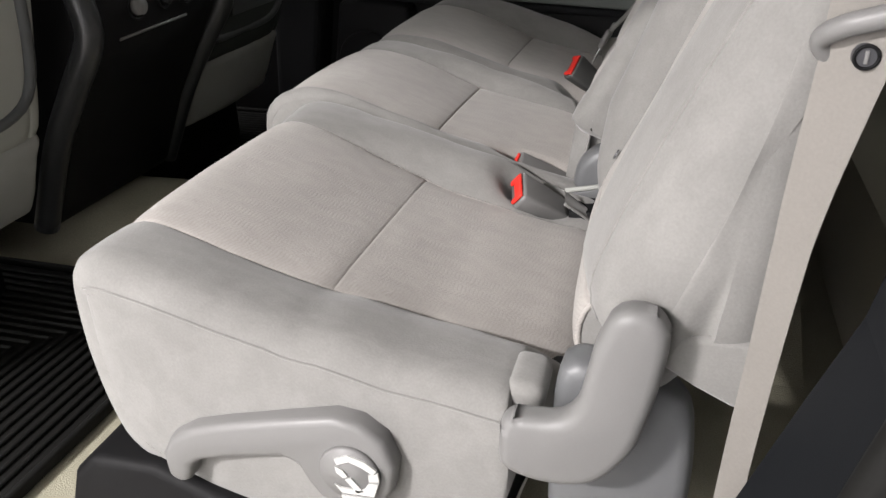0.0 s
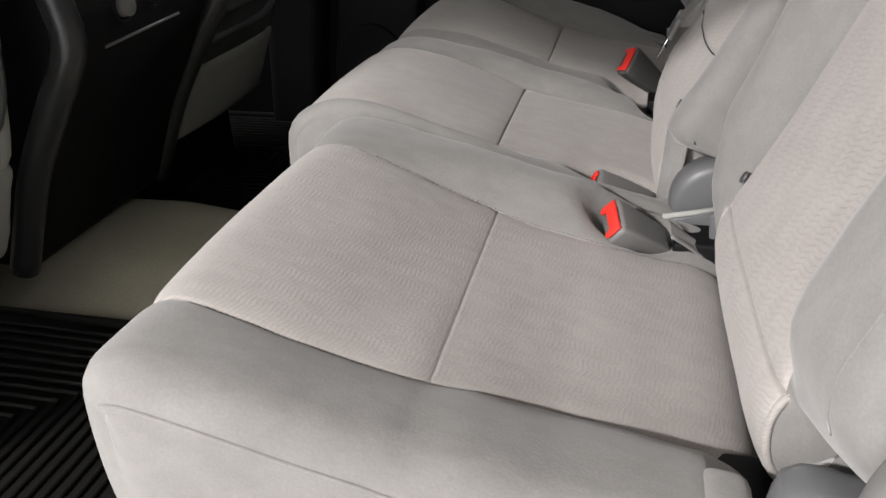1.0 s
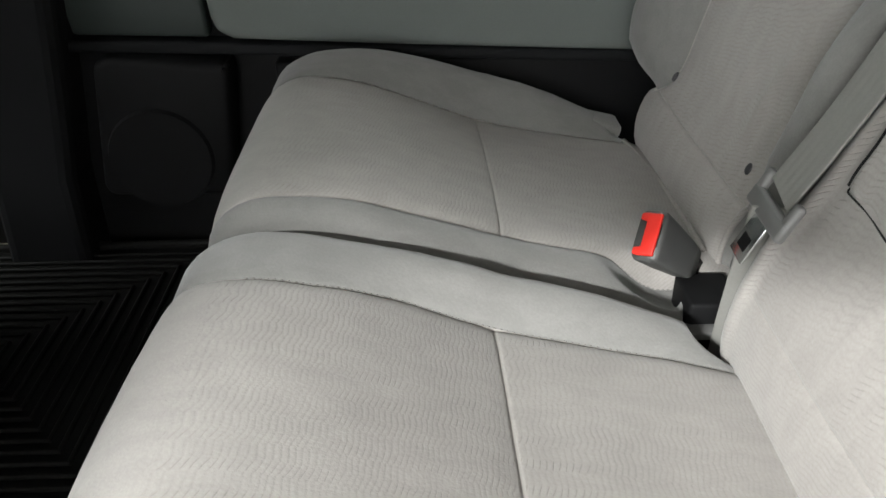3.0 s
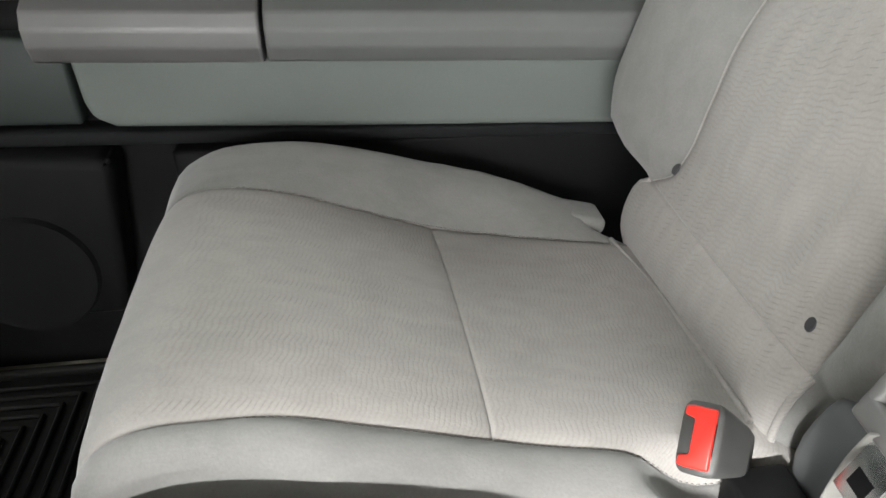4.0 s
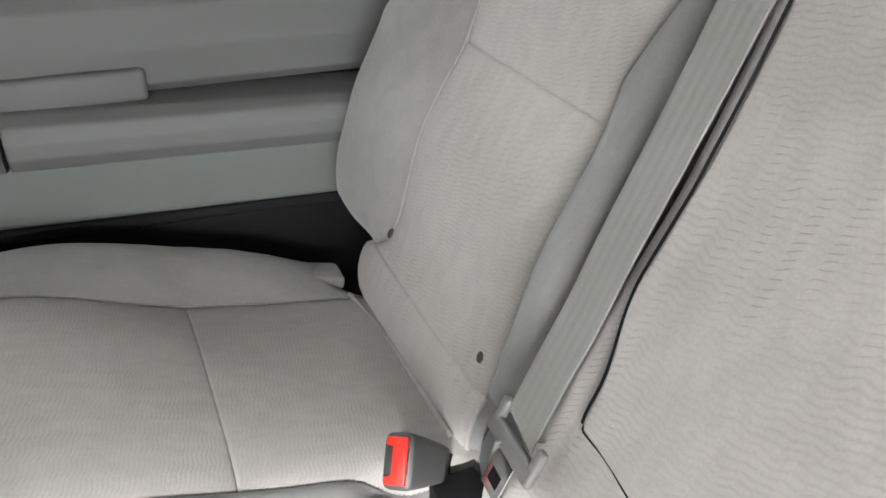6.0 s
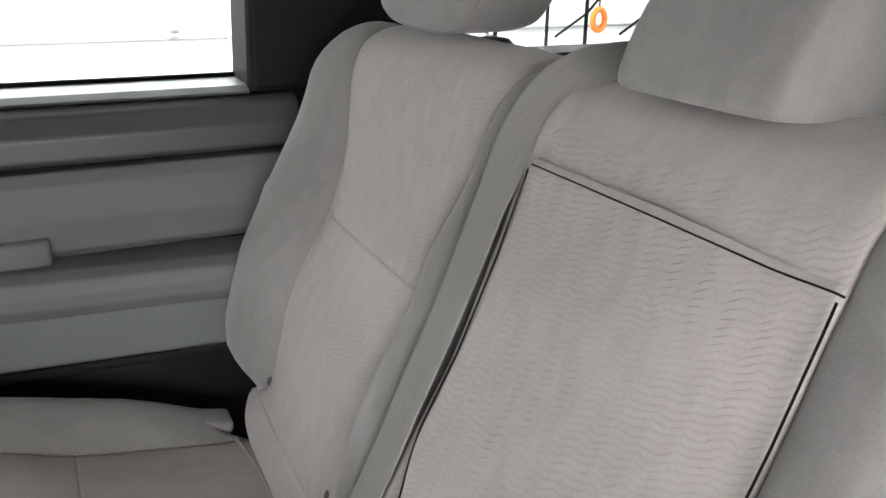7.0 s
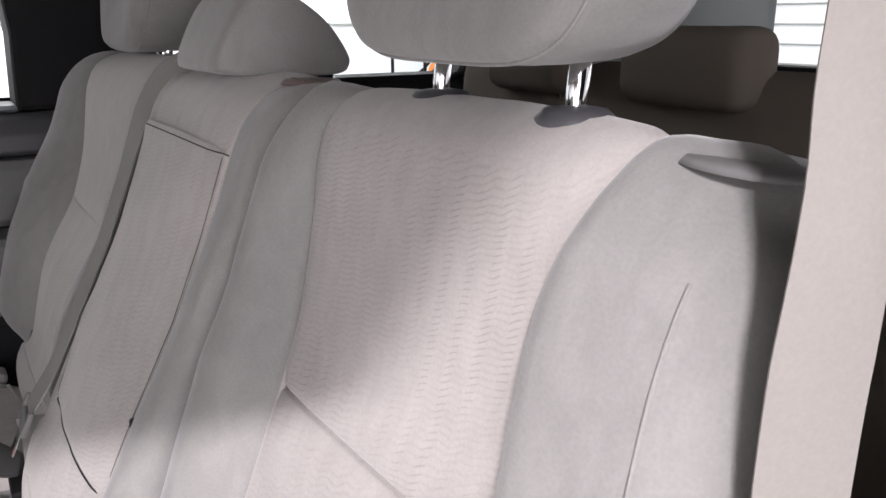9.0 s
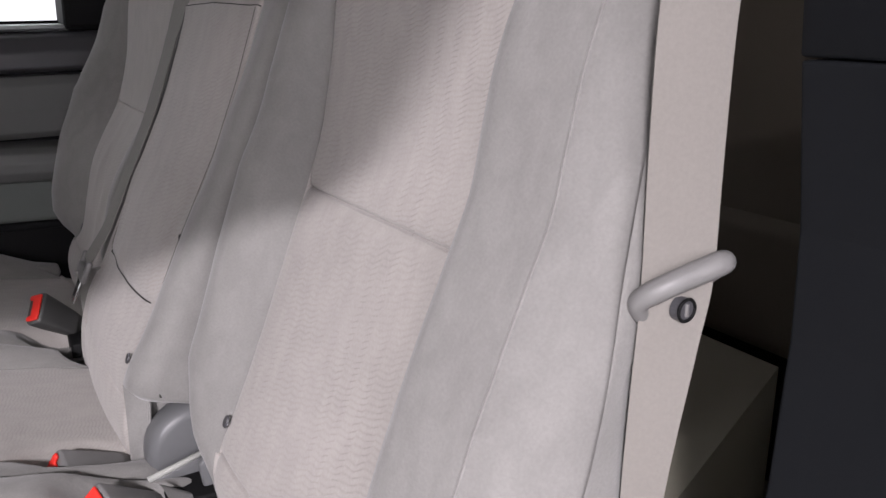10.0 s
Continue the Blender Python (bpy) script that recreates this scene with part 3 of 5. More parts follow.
# ---- the workshop ----
GROUND = -0.45
structure("ground", box(-9, 9, -8, 9, GROUND - 0.05, GROUND), CONCRETE, "grey concrete workshop floor", "ground")
wall = structure("wall_workshop_far", box(-6, 6, 6.5, 6.6, GROUND, 2.4), WHITE_WALL, "white workshop wall with wide horizontal panels", "wall")
for z in (-0.06, 0.43, 0.92, 1.41, 1.90):
    part("panel_joint", box(-6, 6, 6.485, 6.505, z - 0.010, z + 0.010, 0.004), PALE_PANEL, wall)
for x, z in ((0.445, 1.0), (0.415, 0.52)):
    hook = thing("wall_hook", (x, 6.48, z), "small grey triangular fitting on the white wall", "fitting", "wall fittings")
    part("plate", plate([(x - 0.03, z - 0.05), (x + 0.03, z - 0.05), (x + 0.022, z + 0.01), (x, z + 0.05), (x - 0.022, z + 0.01)], 6.46, 6.505, 0.006), PALE_PANEL, hook)
    part("slot", box(x - 0.012, x + 0.012, 6.455, 6.465, z - 0.035, z - 0.005, 0.002), HEADLINER, hook)
structure("wall_workshop_near", box(-6, 6, -5.1, -5.0, GROUND, 2.4), WHITE_WALL, "white workshop wall", "wall")
wall = structure("wall_workshop_rear", box(5.9, 6, -5, 6.5, GROUND, 2.4), WHITE_WALL, "white workshop wall with horizontal panel lines", "wall")
for z in np.arange(-0.2, 2.3, 0.16):
    part("panel_joint", box(5.885, 5.905, -5, 6.5, z - 0.006, z + 0.006, 0.003), PALE_PANEL, wall)
structure("wall_workshop_front", box(-6, -5.9, -5, 6.5, GROUND, 2.4), WHITE_WALL, "white workshop wall", "wall")
structure("ceiling_workshop", box(-6, 6, -5, 6.5, 2.4, 2.5), WHITE_WALL, "white workshop ceiling", "ceiling")

# ---- second-row seats ----
MIDBACK = [(-0.07, 0.28), (-0.125, 0.272), (-0.160, 0.288), (-0.170, 0.325), (-0.167, 0.365), (-0.158, 0.40), (-0.147, 0.43), (-0.12, 0.475), (-0.075, 0.565), (-0.025, 0.66), (0.008, 0.74), (0.030, 0.80), (0.055, 0.855), (0.092, 0.882), (0.15, 0.886), (0.19, 0.86), (0.2, 0.80), (0.17, 0.62), (0.10, 0.45), (0.04, 0.355), (0.0, 0.30)]


UNDER = [(-0.50, 0.172), (-0.40, 0.150), (-0.25, 0.14), (-0.15, 0.15), (-0.11, 0.19)]
NEAR_CUSHION = [(-0.080, 0.240), (-0.085, 0.265), (-0.100, 0.286), (-0.13, 0.300), (-0.16, 0.307), (-0.205, 0.319), (-0.255, 0.330), (-0.305, 0.340), (-0.345, 0.350), (-0.405, 0.374), (-0.455, 0.396), (-0.505, 0.414), (-0.543, 0.419), (-0.568, 0.407), (-0.580, 0.382), (-0.584, 0.345), (-0.582, 0.30), (-0.571, 0.245), (-0.548, 0.202)] + UNDER
MID_CUSHION = [(-0.100, 0.250), (-0.112, 0.285), (-0.14, 0.306), (-0.17, 0.318), (-0.22, 0.332), (-0.26, 0.339), (-0.31, 0.347), (-0.360, 0.355), (-0.402, 0.369), (-0.459, 0.394), (-0.508, 0.414), (-0.556, 0.424), (-0.595, 0.421), (-0.630, 0.402), (-0.648, 0.365), (-0.650, 0.30), (-0.622, 0.24), (-0.58, 0.195)] + UNDER
FAR_CUSHION = [(-0.085, 0.245), (-0.095, 0.275), (-0.120, 0.296), (-0.155, 0.306), (-0.205, 0.315), (-0.25, 0.323), (-0.31, 0.336), (-0.355, 0.349), (-0.404, 0.371), (-0.455, 0.393), (-0.505, 0.412), (-0.56, 0.423), (-0.598, 0.420), (-0.626, 0.401), (-0.640, 0.365), (-0.640, 0.30), (-0.622, 0.24), (-0.58, 0.195)] + UNDER
NEAR_BACK = [(-0.03, 0.30), (-0.075, 0.292), (-0.098, 0.31), (-0.106, 0.345), (-0.100, 0.38), (-0.083, 0.415), (-0.047, 0.495), (-0.011, 0.579), (0.019, 0.645), (0.040, 0.69), (0.054, 0.74), (0.065, 0.79), (0.073, 0.835), (0.087, 0.866), (0.112, 0.884), (0.142, 0.886), (0.155, 0.868), (0.140, 0.82), (0.110, 0.74), (0.090, 0.64), (0.078, 0.54), (0.070, 0.45), (0.062, 0.385), (0.035, 0.335)]
FAR_BACK = [(-0.06, 0.27), (-0.105, 0.268), (-0.126, 0.29), (-0.130, 0.33), (-0.120, 0.372), (-0.102, 0.412), (-0.086, 0.475), (-0.066, 0.541), (-0.042, 0.587), (-0.012, 0.637), (0.006, 0.682), (0.022, 0.735), (0.033, 0.785), (0.043, 0.835), (0.062, 0.870), (0.095, 0.887), (0.13, 0.888), (0.158, 0.862), (0.158, 0.80), (0.125, 0.62), (0.075, 0.45), (0.035, 0.36), (0.0, 0.29)]


def cushion(seat, made, side_seam=False):
    """Links a stitched seat cushion: two woven panels between two velour bolsters."""
    g, zones, st, marks, sides = made
    c = lambda i: (st[i] + st[i + 1]) / 2
    part("cushion_insert_rear", grid_mesh(g, lambda i, j: zones[j] == 1 and c(i) < marks[0]), WOVEN, seat, "rear woven panel of the seat cushion")
    part("cushion_insert_front", grid_mesh(g, lambda i, j: zones[j] == 1 and c(i) > marks[0]), WOVEN, seat, "front woven panel of the seat cushion")
    part("cushion_bolster", grid_mesh(g, lambda i, j: zones[j] == 0), VELOUR, seat, "plain velour side bolster")
    part("cushion_bolster", grid_mesh(g, lambda i, j: zones[j] == 2), VELOUR, seat, "plain velour side bolster")
    if side_seam:
        lower = [i for i in range(len(st)) if 0.045 < st[i] / st[-1] < 0.44]
        part("side_seam", tube([g[i, 1] for i in lower], 0.0015, 6), VELOUR, seat, "stitched side seam")
    part("cushion_side", grid_mesh(sides[0]), VELOUR, seat)
    part("cushion_side", grid_mesh(sides[1]), VELOUR, seat)
    for zone in (0, 1):
        j = max(k for k in range(len(zones)) if zones[k] == zone) + 1
        stitches(g[:, j], 0.05, 0.40, seat)


def stitches(line, f0, f1, seat, step=0.0055):
    """A row of short dark stitches lying along a seam, as one mesh."""
    s = np.concatenate([[0], np.cumsum(np.linalg.norm(np.diff(line, axis=0), axis=1))])
    bm = bmesh.new()
    for d in np.arange(f0 * s[-1], f1 * s[-1], step):
        p, p2 = [Vector([np.interp(q, s, line[:, k]) for k in range(3)]) for q in (d, d + 0.003)]
        way = (p2 - p).normalized()
        side = Vector((0, 1, 0))
        up = side.cross(way)
        m = Matrix((way, side, up)).transposed().to_4x4()
        m.translation = (p + p2) / 2 + up * (0.0006 if up.z > 0 or up.x < 0 else -0.0006)
        bmesh.ops.create_cube(bm, size=1, matrix=m @ Matrix.Diagonal((0.0030, 0.0011, 0.0008, 1)))
    part("stitching", bm, THREAD, seat, "fine dark stitching")


def backrest(seat, made, pipe=None):
    """Links a stitched backrest: foot flap, lower and upper woven panel, two velour bolsters."""
    g, zones, st, marks, sides = made
    c = lambda i: (st[i] + st[i + 1]) / 2
    low, high = sorted(marks)
    marks_z = float(np.interp(low, st, g[:, g.shape[1] // 2, 2]))
    part("lower_flap", grid_mesh(g, lambda i, j: zones[j] == 1 and c(i) < low), WOVEN, seat, "cloth flap at the foot of the backrest")
    part("back_insert_lower", grid_mesh(g, lambda i, j: zones[j] == 1 and low < c(i) < high), WOVEN, seat, "lower woven panel of the backrest")
    part("back_insert_upper", grid_mesh(g, lambda i, j: zones[j] == 1 and c(i) > high), WOVEN, seat, "upper woven panel of the backrest")
    part("back_bolster", grid_mesh(g, lambda i, j: zones[j] == 0), VELOUR, seat, "plain velour side bolster")
    part("back_bolster", grid_mesh(g, lambda i, j: zones[j] == 2), VELOUR, seat, "plain velour side bolster")
    for zone in (0, 1):
        j = max(k for k in range(len(zones)) if zones[k] == zone) + 1
        edge = [g[i, j] + (-0.001, 0, 0) for i in range(len(st) // 2) if 0.29 < g[i, j, 2] < marks_z - 0.002 and st[i] > 0.03]
        part("flap_hem", tube(edge, 0.0034, 8), WOVEN, seat, "stitched hem of the cloth flap")
    if pipe:
        rows = [i for i in range(len(st)) if 0.13 < st[i] / st[-1] < 0.50]
        part("side_seam", tube([g[i, pipe] for i in rows], 0.0012, 6), VELOUR, seat, "stitched side seam")
    part("back_side", grid_mesh(sides[0]), VELOUR, seat)
    part("back_side", grid_mesh(sides[1]), VELOUR, seat)
    return g[:len(st) // 2]


def on_front(g, y, z):
    """The x of the front surface at (y, z)."""
    d = np.hypot(g[:, :, 1] - y, g[:, :, 2] - z)
    return float(g[:, :, 0][d < d.min() + 0.004].min())


def anchor_buttons(seat, holes, back):
    for y, z in holes:
        m = Matrix.Translation((on_front(back, y, z) - 0.0014, y, z)) @ Matrix.Rotation(math.radians(-65), 4, "Y")
        bm = bmesh.new()
        bmesh.ops.create_cone(bm, cap_ends=True, segments=20, radius1=0.0056, radius2=0.0048, depth=0.0020, matrix=m @ Matrix.Diagonal((1.25, 1, 1, 1)))
        part("anchor_button", bm, CHARCOAL, seat, "small dark round anchor marker", False)


def headrest(seat, yc, low, high, z0, height):
    """A padded block, wider above than below, on two posts."""
    tall, ring = height / 2, []
    for q in np.linspace(0, 2 * math.pi, 64, endpoint=False):
        c, d = math.cos(q), math.sin(q)
        v = np.sign(d) * abs(d) ** 0.45
        half = low + (high - low) * float(hump(v, -1.0, 0.6))
        ring.append((yc + half * np.sign(c) * abs(c) ** 0.45, z0 + tall + tall * v))
    ring = np.array(ring)
    mid = ring.mean(0)
    rows = []
    for x, k in ((0.090, 0.05), (0.084, 0.45), (0.080, 0.75), (0.083, 0.89), (0.091, 0.96), (0.105, 0.992), (0.125, 1.0), (0.150, 1.0), (0.175, 0.985), (0.190, 0.95), (0.199, 0.88), (0.204, 0.72), (0.206, 0.40), (0.206, 0.05)):
        rows.append([(x + 0.16 * (z - z0 - tall), y, z) for y, z in mid + (ring - mid) * k])
    bm = grid_mesh(np.array(rows).transpose(1, 0, 2), closed_u=True)
    bmesh.ops.holes_fill(bm, edges=[e for e in bm.edges if e.is_boundary])
    bmesh.ops.recalc_face_normals(bm, faces=bm.faces)
    rest = part("headrest", bm, VELOUR, seat, "grey velour headrest")
    seam = np.array([(0.099 + 0.16 * (z - z0 - tall), y, z) for y, z in mid + (ring - mid) * 0.985])
    part("piping", tube(np.concatenate([seam, seam[:1]]), 0.0014, 6), VELOUR, rest)
    for s in (-1, 1):
        y = yc + s * 0.076
        x = 0.134
        part("headrest_post", tube([(x, y, 0.86), (x, y, 0.90), (x + 0.006, y, z0 + 0.03)], 0.0068, 18), CHROME, seat, "chrome headrest post")
        part("post_guide", tube([(x, y, 0.868), (x, y, 0.887), (x, y, 0.893), (x, y, 0.895)], [0.027, 0.026, 0.020, 0.007], 28), CHARCOAL, seat, "dark grey plastic post guide")


near_seat = thing("car_seat", (-0.35, 0.79, FLOOR), "grey velour outer second-row seat beside the open door", "seat", "second-row seats")
cushion(near_seat, upholster(
    NEAR_CUSHION, 1, 0,
    keyed((-0.60, 0.520), (-0.55, 0.508), (-0.45, 0.504), (-0.12, 0.506)),
    keyed((-0.58, 0.618), (-0.54, 0.612), (-0.45, 0.605), (-0.36, 0.612), (-0.31, 0.628), (-0.25, 0.643), (-0.12, 0.648)),
    keyed((-0.56, 0.960), (-0.45, 0.952), (-0.35, 0.955), (-0.30, 0.942), (-0.25, 0.939), (-0.20, 0.942), (-0.10, 0.957)),
    keyed((-0.60, 1.050), (-0.50, 1.055), (-0.40, 1.045), (-0.30, 1.034), (-0.15, 1.026)),
    keyed((-0.56, 0.002), (-0.50, 0.006), (-0.42, 0.012), (-0.35, 0.018), (-0.28, 0.030), (-0.20, 0.040), (-0.13, 0.046)),
    keyed((-0.58, 0.002), (-0.55, 0.005), (-0.50, 0.009), (-0.455, 0.015), (-0.405, 0.028), (-0.35, 0.037), (-0.25, 0.038), (-0.20, 0.032), (-0.14, 0.022)),
    (-0.345,), (0.034, 0.024), (0.55, 0.62), (keyed((-0.50, 0.002), (-0.42, 0.010), (-0.36, 0.016), (-0.31, 0.012), (-0.25, 0.0)), None),
    crease=0.45, seed=0.0, dents=((-0.200, 0.985, 0.055, 0.032, 0.038),), trim=(-0.140, None)), True)
near_back = backrest(near_seat, upholster(
    NEAR_BACK, -1, 2,
    keyed((0.31, 0.600), (0.375, 0.590), (0.395, 0.545), (0.415, 0.516), (0.45, 0.514), (0.50, 0.516), (0.56, 0.520), (0.70, 0.524), (0.84, 0.530), (0.885, 0.545)),
    keyed((0.31, 0.624), (0.375, 0.630), (0.42, 0.650), (0.48, 0.655), (0.646, 0.657), (0.70, 0.663), (0.76, 0.671), (0.80, 0.670), (0.835, 0.659), (0.87, 0.648)),
    keyed((0.31, 0.944), (0.42, 0.941), (0.58, 0.941), (0.645, 0.947), (0.69, 0.958), (0.76, 0.964), (0.84, 0.972), (0.88, 0.974)),
    keyed((0.31, 0.960), (0.36, 0.985), (0.40, 1.016), (0.45, 1.026), (0.60, 1.030), (0.69, 1.040), (0.80, 1.045), (0.885, 1.040)),
    keyed((0.37, -0.03), (0.40, 0.0), (0.425, 0.026), (0.45, 0.034), (0.50, 0.038), (0.65, 0.038), (0.72, 0.036), (0.78, 0.032), (0.83, 0.025), (0.87, 0.010)),
    keyed((0.35, 0.0), (0.40, 0.024), (0.445, 0.040), (0.52, 0.044), (0.64, 0.050), (0.70, 0.046), (0.76, 0.038), (0.82, 0.028), (0.87, 0.010)),
    (0.383, 0.645), (0.050, 0.032), (0.20, 0.62), (steady(-0.006), steady(0.004)), groove=0.0036, seed=5.0, bulge=0.002, taper=(0.0, 0.03), crease=1.5, fall=0.034), 8)
anchor_buttons(near_seat, [(0.652, 0.428), (0.936, 0.414)], near_back)
headrest(near_seat, 0.797, 0.130, 0.158, 0.918, 0.19)

far_seat = thing("car_seat", (-0.35, 1.71, FLOOR), "grey velour outer second-row seat beside the closed door", "seat", "second-row seats")
cushion(far_seat, upholster(
    FAR_CUSHION, 1, 0,
    keyed((-0.60, 1.480), (-0.45, 1.474), (-0.30, 1.466), (-0.15, 1.462)),
    keyed((-0.60, 1.517), (-0.555, 1.521), (-0.50, 1.528), (-0.35, 1.534), (-0.20, 1.532)),
    keyed((-0.60, 1.852), (-0.45, 1.851), (-0.40, 1.857), (-0.36, 1.868), (-0.31, 1.876), (-0.15, 1.882)),
    keyed((-0.60, 1.966), (-0.45, 1.972), (-0.35, 1.982), (-0.15, 1.990)),
    keyed((-0.60, 0.001), (-0.45, 0.003), (-0.20, 0.004)),
    keyed((-0.60, 0.001), (-0.56, 0.008), (-0.50, 0.020), (-0.45, 0.029), (-0.40, 0.035), (-0.35, 0.041), (-0.30, 0.040), (-0.25, 0.031), (-0.20, 0.016), (-0.14, 0.004)),
    (-0.362,), (0.045, 0.042), (0.3, 0.62), (keyed((-0.55, 0.0), (-0.45, 0.006), (-0.36, 0.016), (-0.28, 0.018), (-0.20, 0.012)), None),
    seed=20.0, dents=((-0.19, 1.510, 0.055, 0.03, 0.036),), trim=(-0.190, -0.180)))
far_back = backrest(far_seat, upholster(
    FAR_BACK, -1, 2,
    keyed((0.30, 1.535), (0.37, 1.530), (0.40, 1.500), (0.44, 1.470), (0.60, 1.468), (0.70, 1.474), (0.76, 1.466), (0.82, 1.452), (0.885, 1.440)),
    keyed((0.30, 1.548), (0.40, 1.548), (0.44, 1.540), (0.48, 1.532), (0.54, 1.532), (0.60, 1.540), (0.65, 1.550), (0.69, 1.554), (0.735, 1.535), (0.785, 1.504), (0.84, 1.494), (0.885, 1.480)),
    keyed((0.30, 1.922), (0.37, 1.908), (0.40, 1.852), (0.44, 1.838), (0.50, 1.838), (0.60, 1.845), (0.70, 1.845), (0.745, 1.851), (0.785, 1.866), (0.84, 1.878), (0.885, 1.886)),
    keyed((0.30, 1.945), (0.365, 1.930), (0.39, 1.968), (0.42, 1.994), (0.47, 2.004), (0.53, 2.000), (0.58, 1.990), (0.66, 1.976), (0.74, 1.984), (0.84, 1.984), (0.888, 1.952)),
    keyed((0.33, -0.03), (0.375, -0.025), (0.395, 0.004), (0.44, 0.022), (0.53, 0.026), (0.60, 0.022), (0.69, 0.014), (0.80, 0.010), (0.88, 0.003)),
    keyed((0.33, -0.055), (0.375, -0.045), (0.390, 0.020), (0.41, 0.040), (0.45, 0.046), (0.53, 0.046), (0.60, 0.056), (0.64, 0.064), (0.69, 0.056), (0.75, 0.042), (0.82, 0.030), (0.88, 0.010)),
    (0.385, 0.650), (0.022, 0.036), (0.45, 0.66), groove=0.0030, seed=25.0, taper=(0.02, 0.05),
    folds=((0, 1.66, 0.47, 0.012, 0.06, 0.004, 0.35), (0, 1.60, 0.46, 0.009, 0.07, 0.005, 0.25), (0, 1.72, 0.55, 0.014, 0.08, 0.003, 0.3))))
part("flap_hem", tube(smooth_line([(-0.149, 1.890, 0.304), (-0.1385, 1.791, 0.308), (-0.136, 1.684, 0.314), (-0.137, 1.570, 0.318)], 24), 0.0032, 8), WOVEN, far_seat, "stitched hem of the cloth flap")
anchor_buttons(far_seat, [(1.573, 0.411), (1.848, 0.411)], far_back)
headrest(far_seat, 1.735, 0.128, 0.164, 0.897, 0.19)

mid_seat = thing("car_seat", (-0.35, 1.245, FLOOR), "narrow grey velour middle second-row seat with fold-down armrest", "seat", "second-row seats")
cushion(mid_seat, upholster(
    MID_CUSHION, 1, 0,
    keyed((-0.62, 1.062), (-0.50, 1.060), (-0.40, 1.049), (-0.30, 1.039), (-0.15, 1.034)),
    keyed((-0.61, 1.096), (-0.55, 1.088), (-0.45, 1.080), (-0.40, 1.085), (-0.36, 1.092), (-0.31, 1.094), (-0.18, 1.100)),
    keyed((-0.63, 1.392), (-0.58, 1.380), (-0.52, 1.379), (-0.45, 1.392), (-0.37, 1.392), (-0.30, 1.383), (-0.20, 1.374)),
    keyed((-0.62, 1.470), (-0.50, 1.467), (-0.40, 1.460), (-0.30, 1.452), (-0.18, 1.440)),
    keyed((-0.60, 0.004), (-0.50, 0.010), (-0.40, 0.014), (-0.25, 0.012)),
    keyed((-0.62, 0.001), (-0.55, 0.003), (-0.50, 0.006), (-0.457, 0.017), (-0.40, 0.028), (-0.34, 0.028), (-0.28, 0.022), (-0.22, 0.012)),
    (-0.376,), (0.018, 0.034), (0.6, 0.62), (keyed((-0.50, 0.004), (-0.40, 0.014), (-0.30, 0.008), (-0.25, 0.0)), None),
    seed=40.0, dents=((-0.215, 1.090, 0.055, 0.026, 0.036),), trim=(None, -0.205)))
g, ys, st, sides = pad(MIDBACK, -1, 1.040, 1.428, 1.104, 1.394, lambda f: (0.012 * hump(f, 0.05, 0.15) * (1 - hump(f, 0.36, 0.46)), 0.004), 0.028, (1.104,), (0.193,), 100, seed=45, bulge=0.003)
for piece in [g] + sides[:1]:
    piece[:, :, 0] += 0.075 * (1 - hump(piece[:, :, 2], 0.378, 0.412)) * (1 - hump(piece[:, :, 1], 1.084, 1.108)) * (piece[:, :, 0] < -0.02)
part("back_body", grid_mesh(g, lambda i, j: ys[j] >= 1.104), WOVEN, mid_seat, "woven middle backrest cover")
part("back_bolster", grid_mesh(g, lambda i, j: ys[j] < 1.104), VELOUR, mid_seat, "plain velour side strip")
part("back_side", grid_mesh(sides[0]), VELOUR, mid_seat)
part("back_side", grid_mesh(sides[1]), VELOUR, mid_seat)
PANEL = [(-0.098, 0.478), (-0.112, 0.486), (-0.108, 0.502), (-0.078, 0.565), (-0.028, 0.66), (0.006, 0.74), (0.028, 0.800), (0.035, 0.820), (0.046, 0.826)]
f, fy, fs, fsides = pad(PANEL, -1, 1.104, 1.400, 1.13, 1.37, lambda q: (0, 0), 0.006, (), (), 50, seed=60, crown=0.006, wrinkle=0.002)
for piece in [f] + fsides:
    piece[:, :, 0] -= 0.0045 - 0.0045 * (1 - hump(piece[:, :, 1], 1.104, 1.150))
    piece[:, :, 2] += 0.002
    piece[:, :, 1] = 1.104 + (piece[:, :, 1] - 1.104) * (1 - 0.07 * (1 - hump(piece[:, :, 2], 0.515, 0.60)))
armrest = part("fold_down_armrest", grid_mesh(f), WOVEN, mid_seat, "woven fold-down armrest panel, closed")
for sd in fsides:
    part("armrest_edge", grid_mesh(sd[:, :4]), WOVEN, armrest)


def on_line(line, z):
    return float(np.interp(z, [q[1] for q in line], [q[0] for q in line]))


# shade round the armrest as black shapes: a strip beside the belt, thin lines elsewhere
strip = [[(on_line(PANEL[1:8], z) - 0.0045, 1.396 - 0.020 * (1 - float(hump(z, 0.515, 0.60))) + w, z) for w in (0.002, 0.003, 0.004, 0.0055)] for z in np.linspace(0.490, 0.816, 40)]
part("side_gap_shade", grid_mesh(np.array(strip)), BLACK, mid_seat, "black strip for the shade in the gap beside the fold-down armrest")
last_j = f.shape[1] - 1
low_i = int(np.argmin(abs(f[:f.shape[0] // 2, last_j // 2, 2] - 0.489)))
top_i = int(np.argmin(abs(f[:, last_j // 2, 2] - 0.823)))
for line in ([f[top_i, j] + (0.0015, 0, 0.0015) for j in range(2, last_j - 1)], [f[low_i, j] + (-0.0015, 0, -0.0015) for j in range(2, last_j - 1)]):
    part("edge_gap_shade", tube(line, 0.0008, 8), BLACK, armrest, "black line for the shadow gap round the armrest")
